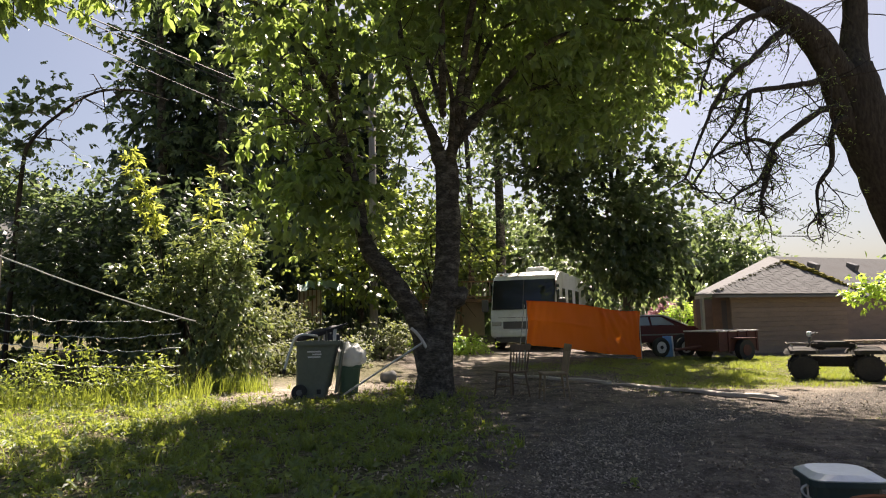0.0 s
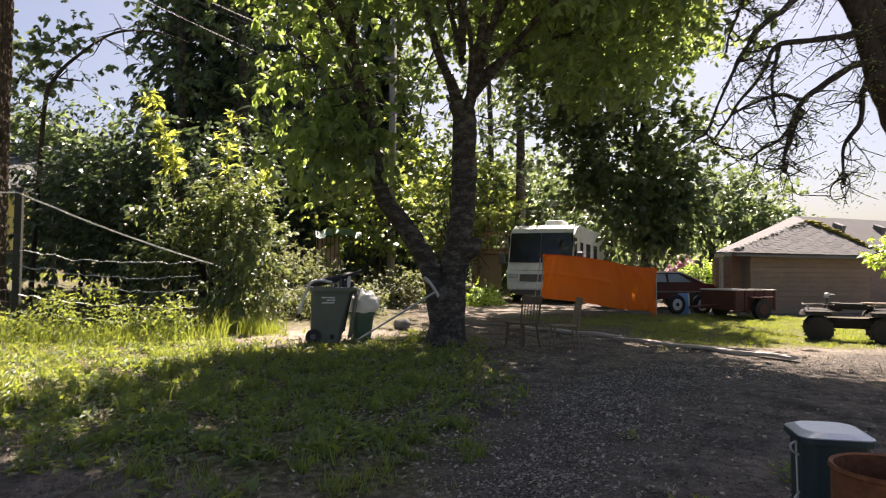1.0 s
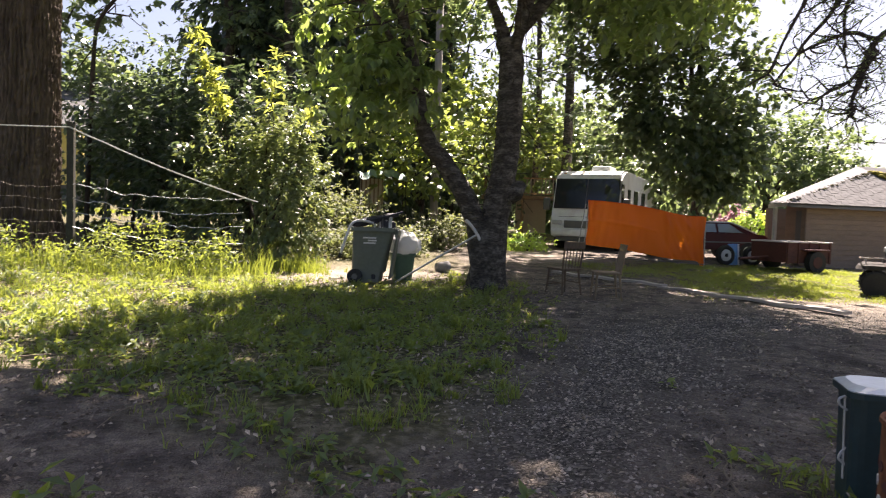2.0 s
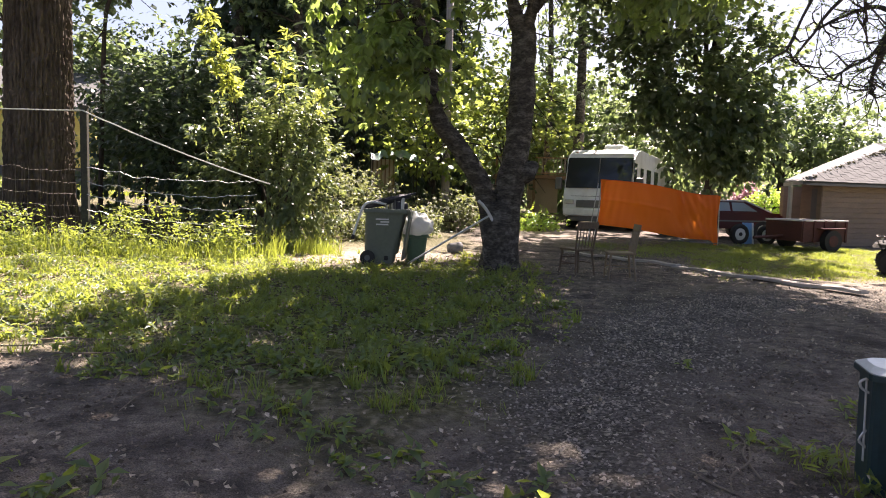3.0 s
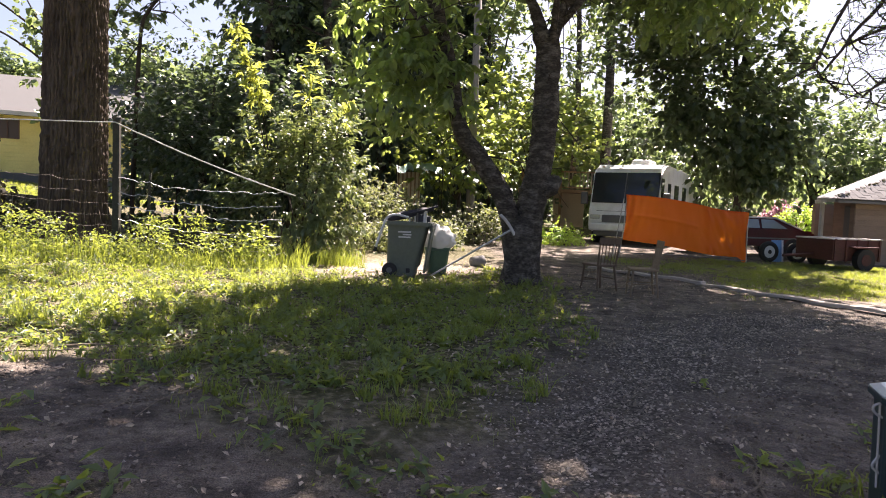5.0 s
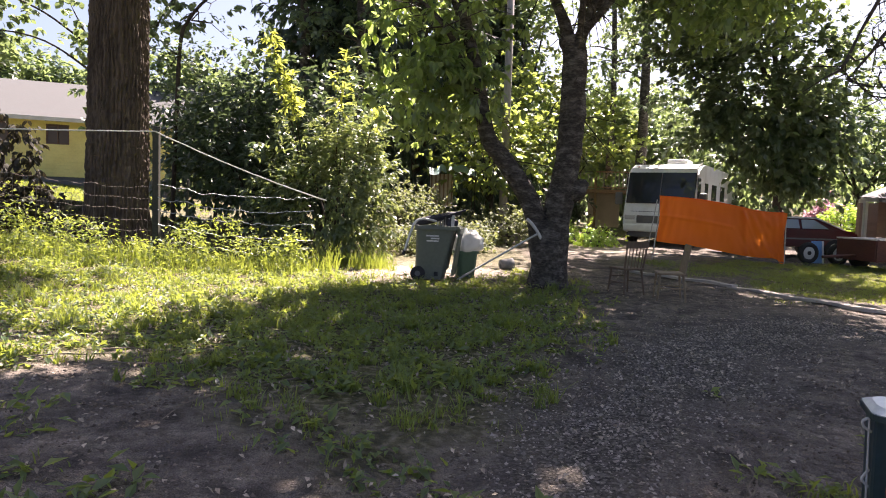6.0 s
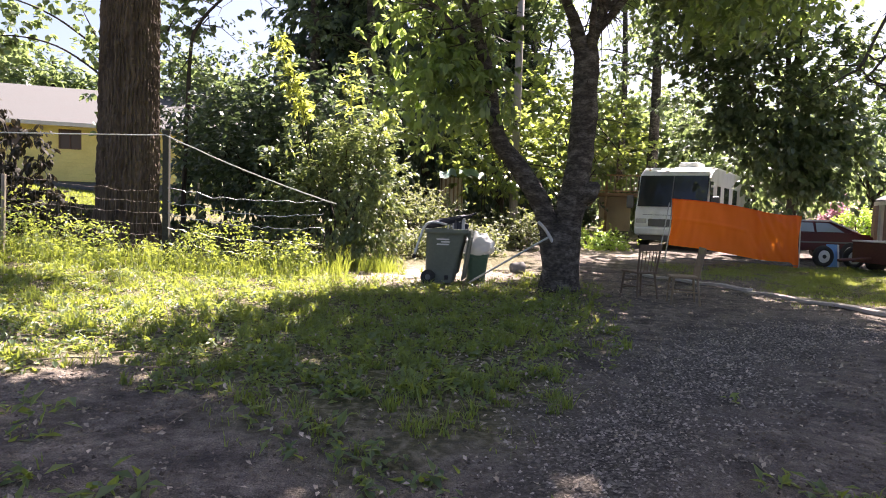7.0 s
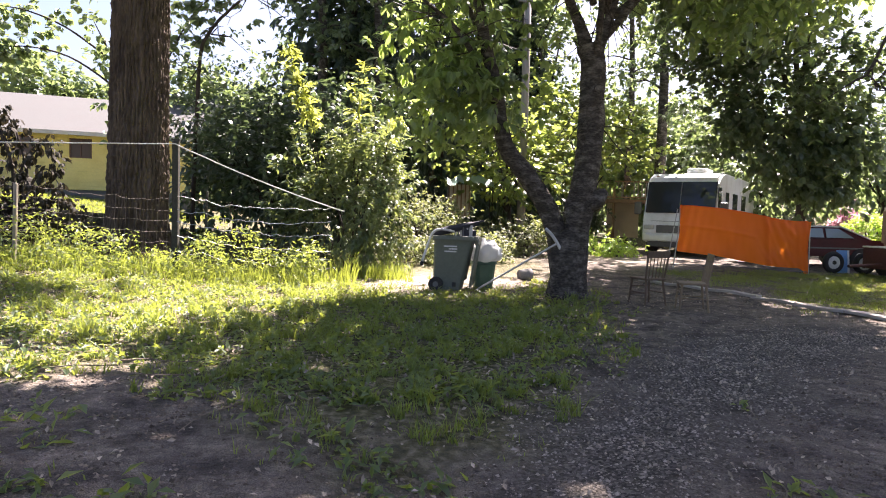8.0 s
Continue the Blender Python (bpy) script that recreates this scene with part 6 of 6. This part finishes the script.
ar = thing("arching_branch", "bare arching branch rising from the thicket", "branch", (-6.2, 17.0, gz(-6.2, 17)))
part("stem", tube(bend([(-0.3, 0, -0.1), (-0.2, 0, 3.0), (-0.1, 0, 4.9), (0.09, 0, 5.42), (0.49, 0, 5.92), (1.32, 0, 6.58), (2.2, 0, 6.7), (3.0, 0, 6.5)], 6), taper(43, 0.06, 0.02), 8, rough=0.15), bark, ar, smooth=True)
tagged(part("twig_spray", twigs(rng, [[(0.49, 0, 5.92), (1.32, 0, 6.58), (2.2, 0, 6.7)], [(-0.2, 0, 3.5), (-0.1, 0, 4.9), (0.49, 0, 5.92)]], 26, 1.0, 0.016), bark, ar), kind="stuff")
tagged(part("leaf_spray", leaves(rng, np.array([(0.3, 0, 4.8)]) + rng.normal(size=(40, 3)) * np.array([1.0, 0.5, 0.7]), 0.15, 16, 0.13, 0.5, 0.4), leaf_thick, ar), kind="stuff")

# ---- woods that close the view ----
for px, py, hh, rr, sd in ((-16, 56, 9, 5.5, 61), (-4, 58, 10, 6, 62), (8, 56, 10, 6, 63), (17, 50, 8.5, 5, 64), (-40, 62, 10, 6, 65), (12.5, 40, 8, 4.2, 66), (-11, 44, 10, 4.5, 67), (1.5, 43, 8, 4.5, 68)):
    round_tree("far_tree", "leafy tree in the woods behind the yard", (px, py), hh, rr, leaf_maple if sd % 2 else leaf_light, bark, 330, 44, 0.42, 0.35, 0.06, sd, 0.65, group="far trees")
ang = rng.uniform(0, 2 * math.pi, 2600)
rad = rng.uniform(75, 105, 2600)
hgt = 7.0 + 4.0 * np.sin(ang * 7) * np.sin(ang * 17 + 1) + 2.0 * np.sin(ang * 41)
fw_x, fw_y = rad * np.sin(ang), rad * np.cos(ang)
fw = np.stack([fw_x, fw_y, ground_z(fw_x, fw_y) - 0.5 + hgt * rng.uniform(0, 1, 2600) ** 0.7], -1)
woods = part("far_woods", leaves(rng, fw, 0.9, 22, 1.0, 0.6, 0.3), leaf_maple)
tagged(woods, "distant belt of green woodland round the plots", "woodland", kind="stuff")


# ---- grass, weeds, gravel and litter ----
def blades(r, p, h, w, lean=0.5):
    """Bent grass blades at the points p."""
    n = len(p)
    a = r.uniform(0, 2 * math.pi, n)
    side = np.stack([np.cos(a), np.sin(a), np.zeros(n)], -1)
    b = r.uniform(0, 2 * math.pi, n)
    to = np.stack([np.cos(b), np.sin(b), np.zeros(n)], -1) * (r.uniform(0.1, 1, n) * lean)[:, None]
    h, w = h[:, None], w[:, None]
    up = np.array([0, 0, 1.0])
    mid = p + up * h * 0.6 + to * h * 0.35
    tip = p + up * h * r.uniform(0.75, 1.0, (n, 1)) + to * h
    v = np.stack([p - side * w, p + side * w, mid + side * w * 0.7, mid - side * w * 0.7, tip], 1).reshape(-1, 3)
    i = np.arange(n)[:, None] * 5
    return v, (i + [0, 1, 2, 3]), (i + [3, 2, 4])


def scatter(r, n, x0, x1, y0, y1, keep):
    x, y = r.uniform(x0, x1, n), r.uniform(y0, y1, n)
    k = r.uniform(0, 1, n) < keep(x, y)
    x, y = x[k], y[k]
    z = ground_z(x, y) + 0.03 * wob(x, y, 1.3, 5.0) + 0.012 * wob(x, y, 5.0, 6.0) - 0.01
    return np.stack([x, y, z], -1)


gr = np.random.default_rng(5)


def clump(x, y):
    return np.clip(0.22 + 1.6 * wob(x, y, 4.3, 7.0) + 1.5 * wob(x, y, 9.0, 4.0), 0.02, 1)


p = np.concatenate([scatter(gr, 60000, -9, 3.2, 3.2, 14.5, lambda x, y: grass_mask(x, y) * clump(x, y)),
                    scatter(gr, 130000, 5.5, 15, 10, 19, lambda x, y: grass_mask(x, y) * np.clip(clump(x, y) + 0.6, 0, 1)),
                    scatter(gr, 12000, 5.5, 11, 3, 8, lambda x, y: grass_mask(x, y) * clump(x, y)),
                    scatter(gr, 7000, -4, 1.2, 3.2, 6.5, lambda x, y: (1 - drive_mask(x, y)) * (wob(x, y, 3.3, 8.0) > 0.6) * 0.4), scatter(gr, 2600, 1.9, 3.6, 2.0, 3.7, lambda x, y: (1 - drive_mask(x, y)) * (wob(x, y, 2.3, 3.0) > -0.1) * 0.7)])
tall = np.clip(0.75 + 0.7 * wob(p[:, 0], p[:, 1], 2.2, 3.0) + 0.5 * wob(p[:, 0], p[:, 1], 6.5, 1.0), 0.3, 2.0)
v, q, t3 = blades(gr, p, 0.075 * tall * gr.uniform(0.6, 1.4, len(p)), gr.uniform(0.0025, 0.006, len(p)), 1.0)
p2 = scatter(gr, 26000, -24, -10, 19, 31, lambda x, y: np.full(np.shape(x), 0.9))
v2, q2, t2 = blades(gr, p2, gr.uniform(0.07, 0.16, len(p2)), gr.uniform(0.012, 0.025, len(p2)), 1.0)
far_lawn = part("far_lawn_grass", mesh_np("far_lawn_grass", v2, q2, t2), grass_mat)
tagged(far_lawn, "mown sunlit lawn before the yellow house", "grass", kind="stuff")
lawn = part("lawn_grass", mesh_np("lawn_grass", v, q, t3), grass_mat)
tagged(lawn, "patchy sunlit lawn grass growing from bare soil", "grass", kind="stuff")

c = np.concatenate([scatter(gr, 13000, -9, 3.0, 3.6, 14.0, lambda x, y: grass_mask(x, y) * np.clip(0.12 + 1.3 * wob(x, y, 4.3, 7.0) + 1.2 * wob(x, y, 9.0, 4.0), 0.01, 1)),
                    scatter(gr, 18, -4, 1.0, 3.4, 6.0, lambda x, y: (1 - drive_mask(x, y)) * (wob(x, y, 3.3, 8.0) > 0.3))])
k = gr.integers(8, 22, len(c))
hh = np.repeat(gr.uniform(0.07, 0.19, len(c)), k)
p = np.repeat(c, k, axis=0) + gr.normal(size=(len(hh), 3)) * np.array([0.022, 0.022, 0.0])
v, q, t3 = blades(gr, p, hh * gr.uniform(0.5, 1.2, len(p)), gr.uniform(0.003, 0.0075, len(p)), 1.1)
tufts = part("grass_tufts", mesh_np("grass_tufts", v, q, t3), grass_mat)
tagged(tufts, "tufts of coarse grass standing in the lawn", "grass", kind="stuff")

fence_line = lambda x: 11.9 + np.where(x < -5, 0.38, 0.17) * (x + 5)
p = np.concatenate([scatter(gr, 52000, -14, -1.6, 7.0, 13.5, lambda x, y: np.exp(-((y - fence_line(x) + 0.1) / 0.6) ** 2) * np.clip(0.6 + 0.8 * wob(x, y, 3.0, 2.0), 0.1, 1)),
                    scatter(gr, 9000, -3.4, -0.6, 12.6, 14.2, lambda x, y: np.exp(-((y - 13.6 + 0.1 * x) / 0.4) ** 2) * np.clip(0.4 + 0.8 * wob(x, y, 3.0, 2.0), 0.05, 1))])
v, q, t3 = blades(gr, p, gr.uniform(0.2, 0.62, len(p)) * np.clip(0.8 + 0.6 * wob(p[:, 0], p[:, 1], 1.9, 6.0), 0.4, 1.4), gr.uniform(0.003, 0.008, len(p)), 0.55)
tallg = part("tall_grass", mesh_np("tall_grass", v, q, t3), grass_mat)
tagged(tallg, "tall seeding grass along the foot of the fence", "grass", kind="stuff")
p = scatter(gr, 15000, -13, -2.2, 7.5, 13.4, lambda x, y: np.exp(-((y - fence_line(x) + 0.1) / 0.6) ** 2) * (wob(x, y, 2.4, 5.0) > -0.35) * 0.6)
p[:, 2] += gr.uniform(0.05, 0.95, len(p)) * np.clip(0.7 + 0.5 * wob(p[:, 0], p[:, 1], 1.5, 2.0), 0.3, 1.2)
fw_ = part("fence_weeds", leaves(gr, p, 0.07, 9, 0.075, 0.45, 0.1), weed_mat)
tagged(fw_, "leafy weeds tangled in the fence", "weeds", kind="stuff")

p = np.concatenate([scatter(gr, 2600, -7, 3.0, 2.4, 12, lambda x, y: (1 - drive_mask(x, y)) * (wob(x, y, 2.7, 4.0) > 0.35) * 0.6), scatter(gr, 8000, -8, 2.6, 4.6, 13, lambda x, y: grass_mask(x, y) * (wob(x, y, 3.9, 6.0) > -0.2) * 0.8)])
rosette = leaves(gr, p + np.array([0, 0, 0.04]), 0.035, 10, 0.07, 0.48, -0.05, 0.3)
ros = part("ground_weeds", rosette, weed_mat)
tagged(ros, "low broad-leaved weeds on the bare soil", "weeds", kind="stuff")

litter_mat = mat("dead_leaf", (0.34, 0.28, 0.21), 0.9, var=0.4, bump=0.1, island=0.5)
p = np.concatenate([scatter(gr, 5200, -7, 8, 2.2, 14, lambda x, y: np.full(np.shape(x), 0.9)), scatter(gr, 5200, -7, 2, 4.6, 13, lambda x, y: 0.4 + 0.5 * (wob(x, y, 4.3, 7.0) < 0))])
lit = part("leaf_litter", leaves(gr, p + np.array([0, 0, 0.03]), 0.05, 2, 0.038, 0.6, 0.0, 0.3), litter_mat)
tagged(lit, "dry dead leaves and chips scattered on the soil", "litter", kind="stuff")

p = np.concatenate([scatter(gr, 95000, -1.0, 5.5, 2.0, 9.0, lambda x, y: drive_mask(x, y)), scatter(gr, 14000, 4.5, 12, 6.5, 11, lambda x, y: drive_mask(x, y)), scatter(gr, 9000, -4, 6, 2, 14, lambda x, y: 0.3 * (1 - grass_mask(x, y)))])
n = len(p)
s = (0.004 + 0.014 * gr.uniform(0, 1, n) ** 2)[:, None]
base = np.array([(1, 0, 0), (0, 1, 0), (-1, 0, 0), (0, -1, 0), (0, 0, 0.7), (0, 0, -0.5)], float)
vv = base[None] * gr.uniform(0.6, 1.25, (n, 6, 1)) * s[:, None]
a = gr.uniform(0, 6.28, n)
rot = np.stack([np.stack([np.cos(a), -np.sin(a), 0 * a], -1), np.stack([np.sin(a), np.cos(a), 0 * a], -1), np.stack([0 * a, 0 * a, 1 + 0 * a], -1)], 1)
vv = np.einsum("nij,nkj->nki", rot, vv) + gr.normal(size=(n, 6, 3)) * s[:, None] * 0.15 + (p + np.array([0, 0, 0.008]))[:, None]
fc = np.array([(0, 1, 4), (1, 2, 4), (2, 3, 4), (3, 0, 4), (1, 0, 5), (2, 1, 5), (3, 2, 5), (0, 3, 5)])
gravel_mat = mat("gravel_stone", (0.245, 0.208, 0.17), 0.9, var=0.25, bump=0.1, island=0.8, dirt=(0.20, 0.168, 0.135))
gv = part("gravel", mesh_np("gravel", vv.reshape(-1, 3), tris=(np.arange(n)[:, None, None] * 6 + fc[None]).reshape(-1, 3)), gravel_mat)
tagged(gv, "loose grey crushed gravel of the drive", "gravel", kind="stuff")

p = scatter(gr, 110000, -5.5, 4.5, 2.2, 8.0, lambda x, y: (1 - drive_mask(x, y)) * (1 - 0.8 * grass_mask(x, y)) * np.clip(1.3 - y / 8, 0.2, 1) * np.clip(0.5 + wob(x, y, 3.6, 1.0), 0.1, 1))
n = len(p)
s = (0.004 + 0.017 * gr.uniform(0, 1, n) ** 3)[:, None]
vv = base[None] * gr.uniform(0.6, 1.25, (n, 6, 1)) * s[:, None] + gr.normal(size=(n, 6, 3)) * s[:, None] * 0.2 + (p + np.array([0, 0, 0.008]))[:, None]
crumb_mat = mat("soil_crumb", (0.155, 0.125, 0.097), 0.95, var=0.25, bump=0.2, island=0.6, dirt=(0.12, 0.09, 0.06), spec=0.2)
cr = part("soil_crumbs", mesh_np("soil_crumbs", vv.reshape(-1, 3), tris=(np.arange(n)[:, None, None] * 6 + fc[None]).reshape(-1, 3)), crumb_mat)
tagged(cr, "crumbs of dry brown earth on the bare soil", "soil", kind="stuff")

p = scatter(gr, 260, -4.5, 1.0, 2.6, 6.5, lambda x, y: (1 - drive_mask(x, y)) * (wob(x, y, 2.7, 4.0) > 0.15) * 0.8)
dock = part("dock_weeds", leaves(gr, p + np.array([0, 0, 0.04]), 0.05, 9, 0.11, 0.42, 0.02, 0.2), weed_mat)
tagged(dock, "broad dock leaves lying low on the soil", "weeds", kind="stuff")

stick_mat = mat("dry_twig", (0.17, 0.135, 0.10), 0.9, var=0.3, bump=0.2)
for k in range(22):
    x, y = gr.uniform(-4.0, 2.0), gr.uniform(2.8, 8.0)
    st = thing("fallen_stick", "thin dry stick lying on the soil", "stick", (x, y, gz(x, y) + 0.02), gr.uniform(0, 360), group="fallen sticks")
    part("stick", tube(bend([(-0.35, 0, 0.0), (-0.1, 0.03, 0.015), (0.12, -0.02, 0.01), (0.4, 0.05, 0.0)], 3), taper(10, 0.007, 0.003), 5), stick_mat, st)
